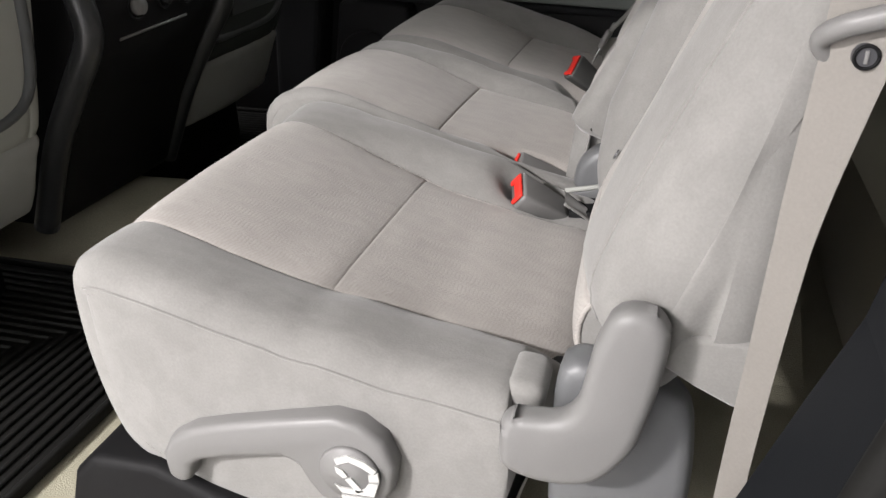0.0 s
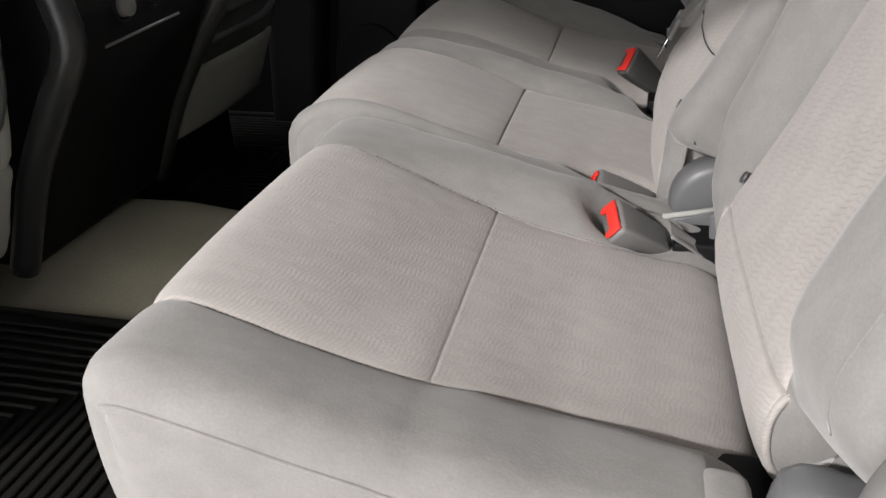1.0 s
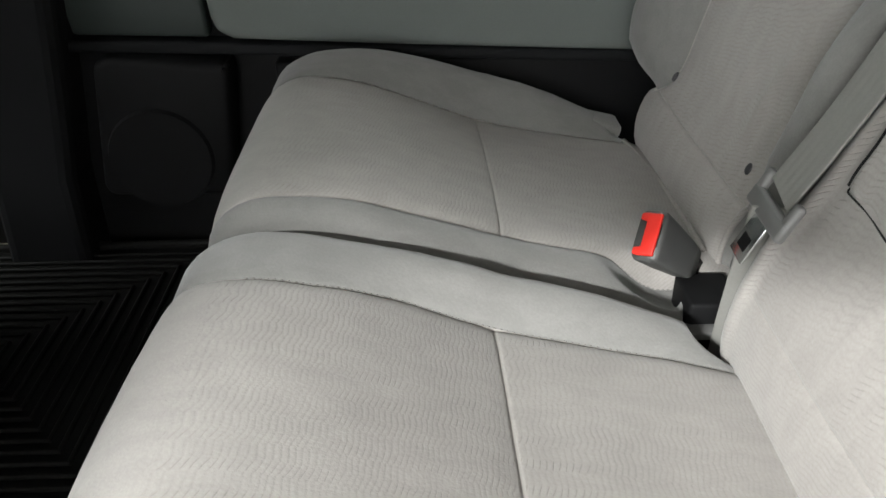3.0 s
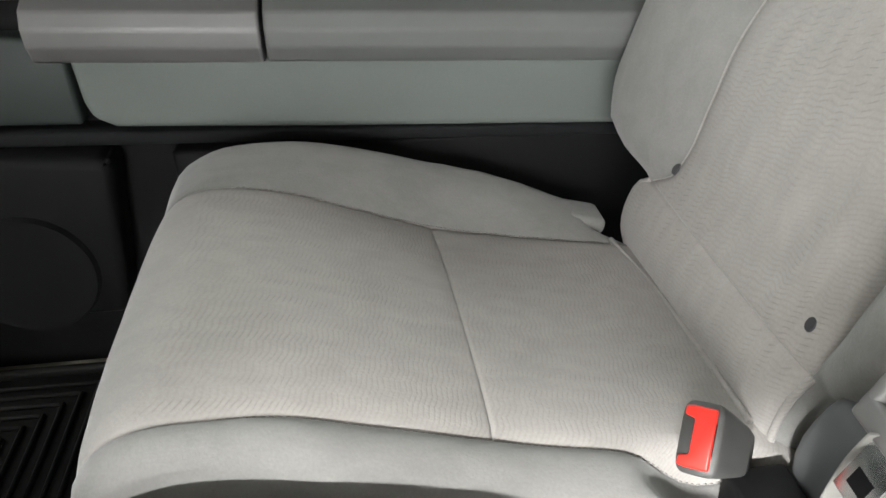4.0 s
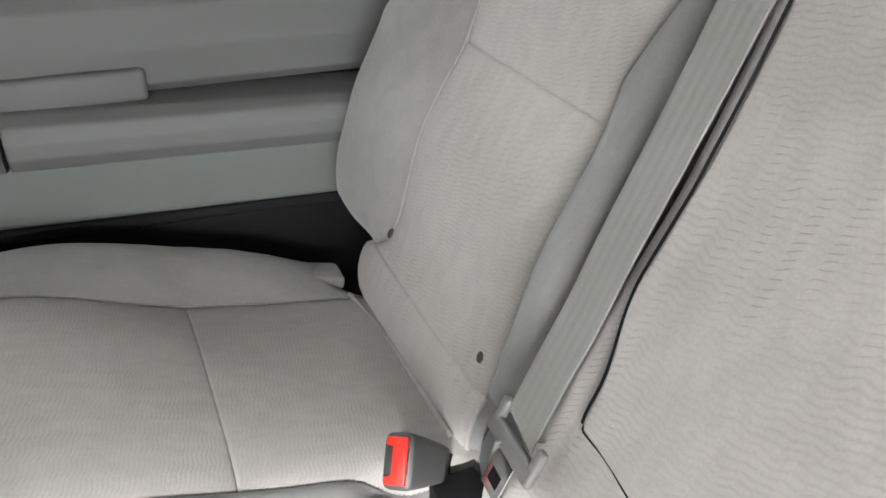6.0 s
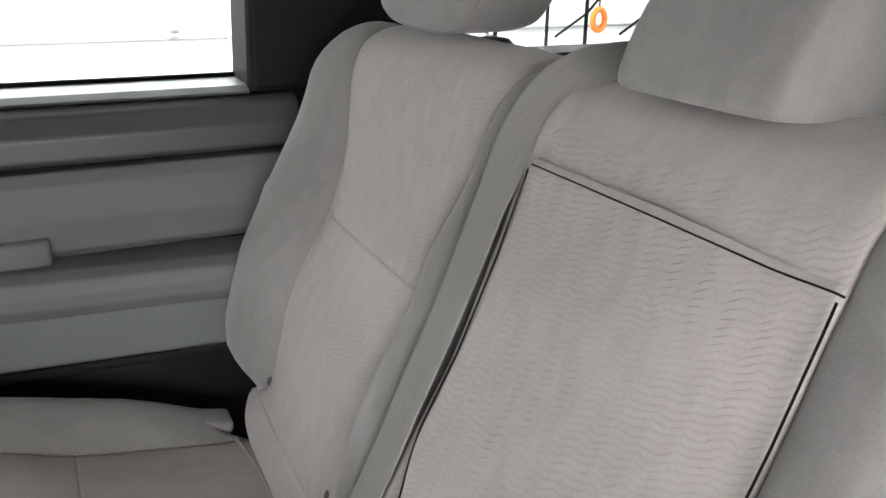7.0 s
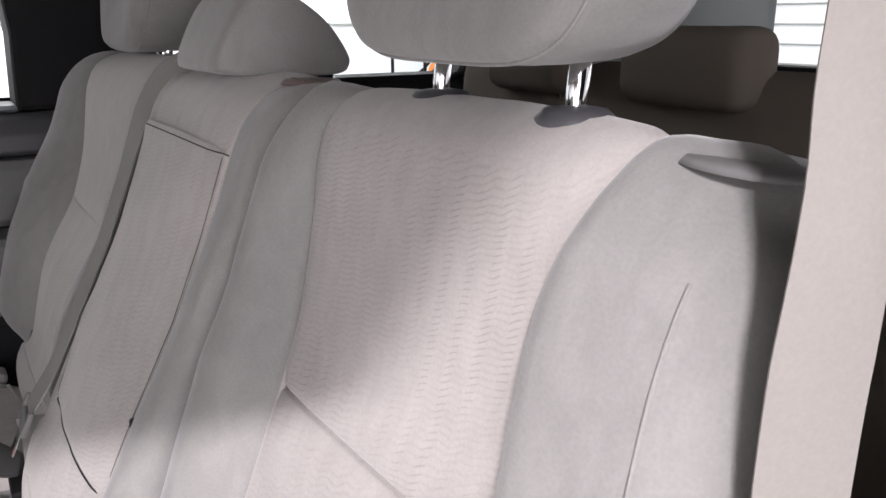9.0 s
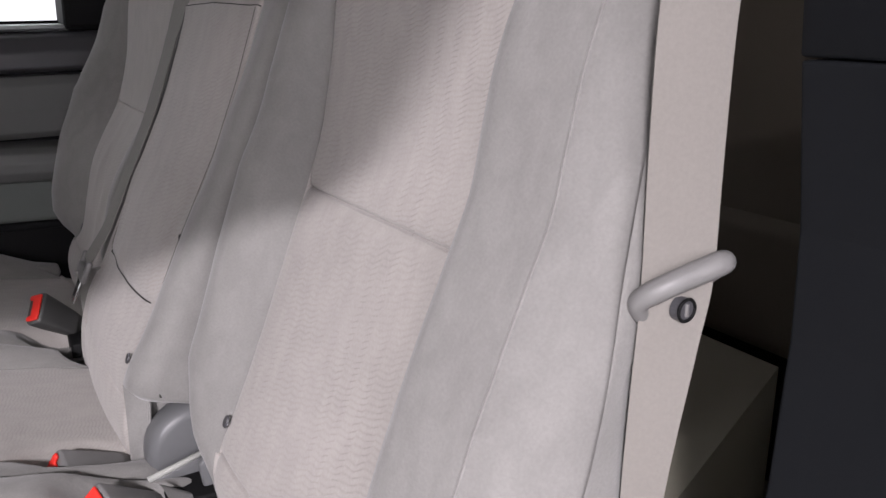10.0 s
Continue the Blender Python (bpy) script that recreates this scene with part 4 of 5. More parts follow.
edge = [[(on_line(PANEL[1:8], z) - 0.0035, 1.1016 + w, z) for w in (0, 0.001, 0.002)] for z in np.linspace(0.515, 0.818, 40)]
part("edge_gap_shade", grid_mesh(np.array(edge)), BLACK, armrest, "black line for the shadow gap round the armrest")
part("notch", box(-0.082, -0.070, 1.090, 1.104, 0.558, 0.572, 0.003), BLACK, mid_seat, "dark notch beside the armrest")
bm = bmesh.new()
bmesh.ops.create_cone(bm, cap_ends=True, segments=20, radius1=0.0054, radius2=0.0046, depth=0.0016, matrix=Matrix.Translation((-0.1525, 1.110, 0.432)) @ Matrix.Rotation(math.radians(-68), 4, "Y") @ Matrix.Diagonal((1.25, 1, 1, 1)))
part("anchor_button", bm, CHARCOAL, mid_seat, "small dark round anchor marker", False)
wedge = smooth_line([(0.068, 0.890), (0.056, 0.902), (0.074, 0.945), (0.096, 0.974), (0.118, 0.981), (0.150, 0.972), (0.188, 0.945), (0.212, 0.912), (0.215, 0.896), (0.200, 0.886), (0.14, 0.886)], 70, True)[:-1]
near_cap = ((1.1785, 0.30), (1.1785, 0.70), (1.179, 0.86), (1.181, 0.925), (1.186, 0.965), (1.194, 0.988), (1.206, 1.0))
far_cap = ((1.318, 1.0), (1.326, 0.985), (1.332, 0.95), (1.336, 0.89), (1.338, 0.78), (1.3385, 0.4))
ends = near_cap + ((1.22, 1.006), (1.255, 1.008), (1.29, 1.006)) + far_cap
part("headrest", loft_y(wedge, [y for y, q in ends], [q for y, q in ends]), VELOUR, mid_seat, "low wedge-shaped grey headrest")
# black block added as the shade under the headrest
part("headrest_gap_shade", box(0.095, 0.195, 1.19, 1.32, 0.872, 0.894, 0.004), BLACK, mid_seat, "black block for the shade in the gap under the headrest")

# near seat: recliner cover, lever, track
COVER = smooth_line([(-0.063, 0.448), (-0.069, 0.430), (-0.074, 0.401), (-0.079, 0.376), (-0.092, 0.359), (-0.116, 0.355), (-0.137, 0.352), (-0.141, 0.330), (-0.137, 0.300), (-0.10, 0.290), (-0.06, 0.300), (-0.034, 0.335), (-0.024, 0.371), (-0.017, 0.412), (-0.015, 0.452), (-0.024, 0.464), (-0.041, 0.468), (-0.056, 0.462)], 54, True)[:-1]
part("recliner_cover", plate([(x, z - 0.009) for x, z in COVER], 0.484, 0.514, 0.011, 4), GREY_PLASTIC, near_seat, "bent grey plastic recliner cover")
PLATE = smooth_line([(-0.087, 0.400), (-0.060, 0.394), (-0.02, 0.385), (0.014, 0.35), (0.012, 0.22), (-0.05, 0.17), (-0.098, 0.20), (-0.104, 0.30), (-0.103, 0.36), (-0.098, 0.388)], 40, True)[:-1]
part("hinge_cover", plate([(x, z - 0.022) for x, z in PLATE], 0.530, 0.575, 0.014, 3), HINGE_GREY, near_seat, "rounded grey plastic hinge cover")
part("side_flap", plate([(-0.036, 0.425), (0.064, 0.425), (0.064, 0.385), (0.042, 0.362), (0.008, 0.378), (-0.030, 0.400)], 0.5185, 0.545, 0.006, 3), VELOUR, near_seat, "grey cloth flap behind the recliner cover")
# black box put in the open gap as its shade
part("shade_block", box(-0.150, -0.03, 0.602, 0.66, 0.18, 0.295, 0.004), BLACK, near_seat, "black box for the shade in the gap behind the cushion")
LEVER = [(-0.476, 0.204), (-0.477, 0.232), (-0.466, 0.252), (-0.440, 0.270), (-0.40, 0.284), (-0.34, 0.301), (-0.29, 0.314), (-0.265, 0.311), (-0.243, 0.296), (-0.232, 0.270), (-0.236, 0.240), (-0.252, 0.216), (-0.278, 0.204), (-0.303, 0.210), (-0.320, 0.232), (-0.330, 0.252), (-0.345, 0.257), (-0.40, 0.243), (-0.435, 0.231), (-0.446, 0.222), (-0.450, 0.202), (-0.462, 0.196)]
lever = part("recline_lever", plate(LEVER, 0.482, 0.53, 0.008, 3), GREY_PLASTIC, near_seat, "grey plastic recline lever with a white fold symbol")
bm = bmesh.new()
bmesh.ops.create_cone(bm, cap_ends=True, segments=40, radius1=0.030, radius2=0.028, depth=0.006, matrix=Matrix.Translation((-0.275, 0.4805, 0.258)) @ Matrix.Rotation(math.radians(90), 4, "X"))
part("lever_disc", bm, GREY_PLASTIC, lever)

# white fold symbol on the lever: a curved arrow over a folding seat
SYMBOL = (
    [(-0.288, 0.275), (-0.275, 0.282), (-0.259, 0.278), (-0.248, 0.270), (-0.252, 0.265), (-0.262, 0.271), (-0.274, 0.275), (-0.286, 0.269)],
    [(-0.256, 0.264), (-0.247, 0.267), (-0.246, 0.258), (-0.256, 0.256)],
    [(-0.288, 0.267), (-0.281, 0.264), (-0.276, 0.257), (-0.281, 0.255), (-0.287, 0.260)],
    [(-0.279, 0.253), (-0.273, 0.256), (-0.262, 0.243), (-0.268, 0.240)],
    [(-0.256, 0.254), (-0.247, 0.255), (-0.252, 0.239), (-0.283, 0.237), (-0.290, 0.246), (-0.284, 0.243), (-0.266, 0.243), (-0.261, 0.246)],
    [(-0.284, 0.234), (-0.252, 0.236), (-0.253, 0.231), (-0.283, 0.229)],
)
for shape in SYMBOL:
    part("symbol_bar", plate([(x + 0.001, z) for x, z in shape], 0.4756, 0.4780, 0.0), WHITE_PRINT, lever, "", False)
TRACK = [(-0.625, 0.06), (-0.622, 0.12), (-0.605, 0.170), (-0.578, 0.198), (-0.50, 0.202), (-0.40, 0.165), (-0.20, 0.15), (-0.18, 0.06)]
part("track_cover", plate(TRACK, 0.49, 0.60, 0.012, 3), BLACK, near_seat, "black plastic seat track cover")
part("track_bracket", box(-0.58, -0.50, 0.60, 0.68, 0.10, 0.215, 0.006), BLACK, near_seat)
for seat, y0, y1 in ((near_seat, 0.56, 0.98), (far_seat, 1.50, 1.90), (mid_seat, 1.10, 1.38)):
    for y in (y0 + 0.03, y1 - 0.03):
        part("seat_leg", box(-0.50, -0.16, y - 0.025, y + 0.025, FLOOR - 0.004, 0.20, 0.006), BLACK, seat, "black seat track")
part("side_tab", turned(box(-0.144, -0.108, 0.524, 0.585, 0.306, 0.350, 0.012, 4), Matrix.Rotation(0.12, 4, "Y"), (-0.125, 0.56, 0.35)), VELOUR, near_seat, "grey cloth tab behind the cushion")
part("side_tab", turned(box(-0.196, -0.146, 1.915, 1.965, 0.298, 0.320, 0.008, 3), Matrix.Rotation(0.25, 4, "Y"), (-0.17, 1.94, 0.31)), VELOUR, far_seat, "grey cloth tab behind the cushion")

# plastic hinge covers between the seats
for seat, y0, y1 in ((near_seat, 0.985, 1.036), (far_seat, 1.462, 1.525)):
    HC = smooth_line([(-0.125, 0.30), (-0.128, 0.345), (-0.105, 0.385), (-0.06, 0.41), (-0.01, 0.40), (0.02, 0.35), (0.02, 0.25), (-0.06, 0.22), (-0.11, 0.25)], 36, True)[:-1]
    part("hinge_cover", plate([(p[0] + (0.028 if seat is near_seat else 0.0), p[1]) for p in HC], y0, y1, 0.010, 3), HINGE_GREY, seat, "rounded grey plastic hinge cover")
part("hinge_band", tube(smooth_line([(-0.132, 1.458, 0.30), (-0.134, 1.458, 0.35), (-0.10, 1.458, 0.395), (-0.05, 1.458, 0.41)], 20), 0.006, 8), BLACK, far_seat)
def hanging_cloth(seat, top, bottom, wide, bulge, label):
    """A small cloth end that hangs between two points, folded over at its rim."""
    top, bottom, wide = Vector(top), Vector(bottom), Vector(wide)
    out = wide.cross(bottom - top).normalized()
    g = np.array([[tuple(top.lerp(bottom, v) + wide * (u - 0.5) * (1 - 0.25 * v) + out * (bulge * math.sin(math.pi * u) * (0.4 + 0.6 * v) + 0.001 * math.sin(6 * u + 4 * v))) for v in np.linspace(0, 1, 16)] for u in np.linspace(0, 1, 16)])
    cloth = part("cloth_end", grid_mesh(g), VELOUR, seat, label)
    part("hem", tube(g[-1], 0.0022, 6), VELOUR, cloth)
    part("hem", tube(g[:, -1], 0.0022, 6), VELOUR, cloth)


hanging_cloth(mid_seat, (-0.150, 1.094, 0.405), (-0.160, 1.066, 0.318), (0.026, -0.012, 0.0), 0.006, "loose cloth end below the middle backrest")
hanging_cloth(near_seat, (-0.158, 0.965, 0.338), (-0.115, 0.985, 0.298), (0.010, -0.040, -0.004), 0.010, "loose cloth end behind the buckle")
# another black box, standing in for shade between the cushions
part("shade_block", box(-0.182, -0.132, 1.466, 1.522, 0.20, 0.322, 0.004), BLACK, far_seat, "black box for the shade in the gap between the cushions")
part("track_bar", box(-0.190, -0.140, 1.452, 1.470, 0.290, 0.299, 0.002), GREY_PLASTIC, far_seat, "thin grey metal bar")


# two black boxes darken the hollow round the hinge, in place of shade
part("hinge_shade_block", box(-0.09, -0.03, 1.03, 1.10, 0.30, 0.44, 0.004), BLACK, mid_seat, "black box for the shade behind the hinge cover")
part("hinge_cavity_shade", box(-0.150, -0.04, 0.965, 1.09, 0.20, 0.318, 0.004), BLACK, near_seat, "black box for the shade in the gap between the seats")
bracket = part("hinge_bracket", plate([(-0.157, 0.322), (-0.146, 0.303), (-0.110, 0.309), (-0.080, 0.300), (-0.080, 0.345), (-0.100, 0.338)], 1.016, 1.030, 0.003), HINGE_GREY, near_seat, "grey plastic hinge bracket")
# pale tubes paint the bright edges that light gives the grey bracket
part("lit_edge", tube([(-0.162, 1.016, 0.3255), (-0.13, 1.017, 0.332), (-0.096, 1.018, 0.340)], 0.0036, 10), PALE_PANEL, bracket, "pale tube for the lit top edge")
part("lower_lit_edge", tube([(-0.149, 1.015, 0.302), (-0.13, 1.015, 0.304), (-0.110, 1.015, 0.308)], 0.0016, 8), PALE_PANEL, bracket)
part("side_plate", plate([(-0.114, 0.345), (-0.094, 0.362), (-0.074, 0.33), (-0.082, 0.25), (-0.104, 0.262)], 0.982, 0.992, 0.003), HINGE_GREY, near_seat, "grey plastic side plate of the hinge")
HC = smooth_line([(-0.150, 0.30), (-0.154, 0.340), (-0.138, 0.370), (-0.105, 0.385), (-0.05, 0.38), (-0.03, 0.33), (-0.06, 0.27), (-0.12, 0.26)], 36, True)[:-1]
part("hinge_cover", plate([tuple(p) for p in HC], 1.040, 1.085, 0.014, 3), HINGE_GREY, mid_seat, "rounded grey plastic hinge cover")

# shoulder bezel of the middle seat, and the near seat's release
bm = bmesh.new()
bmesh.ops.create_cone(bm, cap_ends=True, segments=36, radius1=0.040, radius2=0.034, depth=0.005, matrix=Matrix.Translation((0.127, 1.10, 0.8865)) @ Matrix.Diagonal((0.75, 1.0, 1, 1)))
bezel = part("shoulder_bezel", bm, BROWN, mid_seat, "oval brown plastic bezel on the shoulder")
part("slot", box(0.119, 0.135, 1.078, 1.122, 0.885, 0.8892, 0.002), BUCKLE_GREY, bezel)
for k in range(4):
    part("rib", box(0.108 + 0.0015 * k, 0.110 + 0.0015 * k, 1.075 + 0.012 * k, 1.083 + 0.012 * k, 0.887, 0.8902, 0.0005), BROWN, bezel)
bm = bmesh.new()
bmesh.ops.create_cone(bm, cap_ends=True, segments=36, radius1=0.044, radius2=0.036, depth=0.004, matrix=Matrix.Translation((0.128, 0.588, 0.8790)) @ Matrix.Rotation(0.04, 4, "X") @ Matrix.Diagonal((0.7, 1.0, 1, 1)))
part("shoulder_bezel", bm, GREY_PLASTIC, near_seat, "grey plastic release on the shoulder")


# ---- belt buckles ----
def buckle(at, face, across, label, dark=False):
    """A buckle whose red end, centred at at, looks along face, its long side along across."""
    f, a = Vector(face).normalized(), Vector(across)
    a = (a - f * a.dot(f)).normalized()
    n = f.cross(a)
    m = Matrix((a, n, f)).transposed().to_4x4()
    m.translation = at
    b = thing("seat_belt_buckle", at, label, "belt buckle", "belt buckles")
    bm = bmesh.new()
    rows = []
    for z, w, h in ((-0.085, 0.016, 0.009), (-0.07, 0.019, 0.011), (-0.03, 0.0235, 0.0135), (-0.004, 0.0255, 0.015), (0.0, 0.0245, 0.014)):
        rows.append([(w * np.sign(math.cos(q)) * abs(math.cos(q)) ** 0.35, h * np.sign(math.sin(q)) * abs(math.sin(q)) ** 0.35, z) for q in np.linspace(0, 2 * math.pi, 28, endpoint=False)])
    bm = grid_mesh(np.array(rows).transpose(1, 0, 2), closed_u=True)
    bmesh.ops.holes_fill(bm, edges=[e for e in bm.edges if e.is_boundary])
    bmesh.ops.recalc_face_normals(bm, faces=bm.faces)
    bmesh.ops.transform(bm, matrix=m, verts=bm.verts)
    # darker grey for the far housing puts the shade it sits in into the colour
    part("housing", bm, BUCKLE_GREY if dark else GREY_PLASTIC, b)
    button = [(-0.021, -0.011), (0.021, -0.011), (0.0215, 0.006), (0.0205, 0.0115), (0.014, 0.0115), (0.0125, 0.004), (-0.0125, 0.004), (-0.014, 0.0115), (-0.0205, 0.0115), (-0.0215, 0.006)]
    bm = plate(button, -0.004, 0.0, 0.0015, 2)
    bmesh.ops.transform(bm, matrix=m @ Matrix(((1, 0, 0, 0), (0, 0, -1, 0), (0, -1, 0, 0.0), (0, 0, 0, 1))), verts=bm.verts)
    bmesh.ops.translate(bm, verts=bm.verts, vec=f * 0.0005)
    bmesh.ops.recalc_face_normals(bm, faces=bm.faces)
    part("release_button", bm, RED, b, "red release button")
    bm = box(-0.0115, 0.0115, 0.0055, 0.011, -0.003, 0.0006)
    bmesh.ops.transform(bm, matrix=m, verts=bm.verts)
    part("tongue_slot", bm, BLACK, b)
    stalk = smooth_line([tuple(m @ Vector((0, 0, -0.07))), tuple(m @ Vector((0, 0, -0.11)) + Vector((0.0, 0, -0.01))), tuple(m @ Vector((0, 0, -0.13)) + Vector((0.0, 0, -0.06)))], 10)
    part("stalk", ribbon(stalk, tuple(a * 0.014), 0.004), BLACK, b)
    return b


buckle((-0.218, 0.958, 0.345), (-0.74, -0.40, 0.52), (0.1, -1.0, -0.30), "grey plastic belt buckle with red button between the cushions")
buckle((-0.243, 1.075, 0.330), (-0.85, -0.25, 0.35), (-0.2, 1.0, 0.5), "grey plastic belt buckle sunk beside the middle cushion")
buckle((-0.220, 1.500, 0.380), (-0.66, -0.38, 0.64), (-0.15, -0.45, -0.75), "upright grey belt buckle with red button beside the cushion", True)

# ---- belts ----
mid_belt = thing("seat_belt", (-0.15, 1.41, 0.45), "warm grey webbing belt with plastic tongue down the middle backrest", "seat belt")
path = smooth_line([(0.19, 1.352, 0.86), (0.165, 1.360, 0.905), (0.112, 1.392, 0.905), (0.072, 1.415, 0.882), (0.041, 1.430, 0.840), (0.016, 1.434, 0.785), (-0.001, 1.436, 0.74), (-0.032, 1.438, 0.665), (-0.065, 1.435, 0.60), (-0.091, 1.430, 0.55), (-0.115, 1.428, 0.505), (-0.148, 1.414, 0.466)], 80)
wide = np.stack([np.interp(np.arange(80), (0, 20, 35, 80), (0.012, 0.010, 0.001, -0.002)), np.full(80, -0.0225), np.interp(np.arange(80), (0, 20, 35, 80), (-0.004, -0.008, -0.003, -0.004))], 1)
part("webbing", ribbon(path, wide, 0.0016), BELT_GREY, mid_belt, "warm grey woven webbing", False)
a = Vector((-0.12, -0.98, -0.10)).normalized()
d = Vector((0.42, -0.05, 0.90))
d = (d - a * d.dot(a)).normalized()
a, d = (a + d * 0.12).normalized(), (d - a * 0.12).normalized()
T = Matrix((a, d, a.cross(d))).transposed().to_4x4()
T.translation = (-0.150, 1.410, 0.464)
bm = box(-0.038, 0.038, -0.022, -0.004, -0.0045, 0.0045, 0.0035, 3)
box(-0.038, -0.027, -0.021, 0.012, -0.0042, 0.0042, 0.0035, 3, bm)
box(0.027, 0.038, -0.021, 0.012, -0.0042, 0.0042, 0.0035, 3, bm)
bmesh.ops.transform(bm, matrix=T, verts=bm.verts)
tongue = part("tongue_grip", bm, GREY_PLASTIC, mid_belt, "pale grey plastic belt tongue grip")
bm = box(-0.0145, 0.0145, -0.058, -0.02, -0.0013, 0.0013, 0.0008)
slot = box(-0.008, 0.008, -0.050, -0.038, -0.0016, 0.0016)
bmesh.ops.transform(bm, matrix=T, verts=bm.verts)
steel = part("tongue_plate", bm, STEEL, tongue, "bright steel tongue plate")
bmesh.ops.transform(slot, matrix=T, verts=slot.verts)
part("latch_slot", slot, BLACK, mid_belt, "", False)
tail = smooth_line([(-0.148, 1.412, 0.455), (-0.145, 1.428, 0.41), (-0.146, 1.436, 0.35), (-0.148, 1.438, 0.29), (-0.148, 1.438, 0.22)], 20)
part("webbing", ribbon(tail, (0.016, -0.012, 0.004), 0.0016), BELT_GREY, mid_belt, "warm grey woven webbing", False)

near_belt = thing("seat_belt", (0.06, 0.495, 0.30), "pale grey webbing belt hanging beside the seat with plastic guide", "seat belt")
path = smooth_line([(0.045, 0.515, 0.20), (0.048, 0.513, 0.32), (0.052, 0.512, 0.42), (0.056, 0.510, 0.513), (0.060, 0.509, 0.563), (0.0665, 0.5085, 0.618), (0.071, 0.508, 0.66), (0.0715, 0.509, 0.73), (0.072, 0.509, 0.80), (0.075, 0.508, 0.88), (0.070, 0.510, 0.94), (0.062, 0.502, 1.05), (0.055, 0.485, 1.22)], 120)
z = path[:, 2]
wide = np.stack([np.interp(z, (0.20, 0.42, 0.513, 0.563, 0.618, 0.66, 0.82, 0.94), (0.010, 0.010, 0.011, 0.0135, 0.017, 0.0205, 0.0205, 0.013)), -np.interp(z, (0.2, 0.42, 0.6, 0.88, 1.0), (0.004, 0.006, 0.009, 0.009, 0.004)), 0 * z], 1)
part("webbing", ribbon(path, wide, 0.0016, 0.35), WEBBING, near_belt, "pale grey woven webbing", False)
guide = smooth_line([(0.056, 0.520, 0.638), (0.049, 0.516, 0.650), (0.058, 0.506, 0.660), (0.075, 0.499, 0.667), (0.090, 0.494, 0.672), (0.097, 0.498, 0.670), (0.092, 0.506, 0.660)], 36)
part("belt_guide", tube(guide, np.interp(np.arange(36), (0, 10, 26, 35), (0.0055, 0.0072, 0.0076, 0.0055)), 14), GREY_PLASTIC, near_belt, "grey plastic belt guide loop")
bm = bmesh.new()
bmesh.ops.create_cone(bm, cap_ends=True, segments=24, radius1=0.0078, radius2=0.0070, depth=0.006, matrix=Matrix.Translation((0.0735, 0.5045, 0.644)) @ Matrix.Rotation(math.radians(90), 4, "X"))
button = part("stop_button", bm, CHARCOAL, near_belt, "dark round belt stop button with a slot", False)
part("button_rim", tube([(0.0735 + 0.0068 * math.cos(k), 0.5012, 0.644 + 0.0068 * math.sin(k)) for k in np.linspace(0, 2 * math.pi, 25)], 0.0011, 6), BLACK, button)
# pale bar painted in as the slot's highlight
part("slot_glint", box(0.0723, 0.0747, 0.5003, 0.5025, 0.640, 0.648, 0.0004), GREY_PLASTIC, button, "pale bar for the highlight in the slot")


# ---- front seats, console ----
def front_seat(y0, y1, label, cloth):
    s = thing("front_seat", (-1.2, (y0 + y1) / 2, FLOOR), label, "seat", "front seats")
    g, ys, st, sides = pad([(-1.16, 0.335), (-1.03, 0.345), (-1.005, 0.375), (-0.985, 0.46), (-0.955, 0.60), (-0.93, 0.75), (-0.945, 0.88), (-1.0, 0.93), (-1.08, 0.92), (-1.12, 0.80), (-1.15, 0.60), (-1.19, 0.40)], 1, y0, y1, y0 + 0.04, y1 - 0.04, lambda f: (0, 0), 0.03, (y0 + 0.035, y1 - 0.035), (), 60, seed=y0 * 9)
    part("back_shell", grid_mesh(g), cloth, s, "dark grey seat back cover")
    part("back_side", grid_mesh(sides[0]), cloth, s)
    part("back_side", grid_mesh(sides[1]), cloth, s)
    h, ys, st, sides = pad([(-1.16, 0.20), (-1.085, 0.205), (-1.06, 0.24), (-1.03, 0.31), (-1.018, 0.352), (-1.06, 0.37), (-1.15, 0.36)], 1, y0 + 0.005, y1 - 0.005, y0 + 0.04, y1 - 0.04, lambda f: (0, 0), 0.018, (), (), 40, seed=y0 * 7, wrinkle=0.003)
    part("lower_panel", grid_mesh(h), PALE_PANEL, s, "paler cloth panel below the seat back")
    part("lower_panel_side", grid_mesh(sides[0]), PALE_PANEL, s)
    part("lower_panel_side", grid_mesh(sides[1]), PALE_PANEL, s)
    part("base", box(-1.55, -1.14, y0 + 0.04, y1 - 0.04, FLOOR, 0.21, 0.02), BLACK, s, "black seat base and tracks")
    part("front_cushion", box(-1.65, -1.14, y0, y1, 0.21, 0.36, 0.05, 4), cloth, s)
    fr = smooth_line([(-0.992, y0 + 0.05, 0.42), (-0.955, y0 + 0.045, 0.60), (-0.935, y0 + 0.06, 0.75), (-0.93, (y0 + y1) / 2, 0.79), (-0.935, y1 - 0.06, 0.75), (-0.955, y1 - 0.045, 0.60), (-0.992, y1 - 0.05, 0.42), (-1.0, (y0 + y1) / 2, 0.395)], 80, True)
    part("map_pocket_edge", tube(fr, 0.010, 8), FRAME_GREY, s, "moulded pocket rim")
    return s


front_seat(0.50, 0.995, "front seat with pale lower panel, seen from behind, cloth brightened for missing light", SEAT_DRIVER_BRIGHT)
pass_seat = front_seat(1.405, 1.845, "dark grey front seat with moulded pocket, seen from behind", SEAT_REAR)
part("pocket_net", turned(box(-0.975, -0.967, 1.56, 1.755, 0.436, 0.490, 0.003), Matrix.Rotation(0.2, 4, "Y"), (-0.97, 1.64, 0.48)), FRAME_GREY, pass_seat, "small dark net pocket")

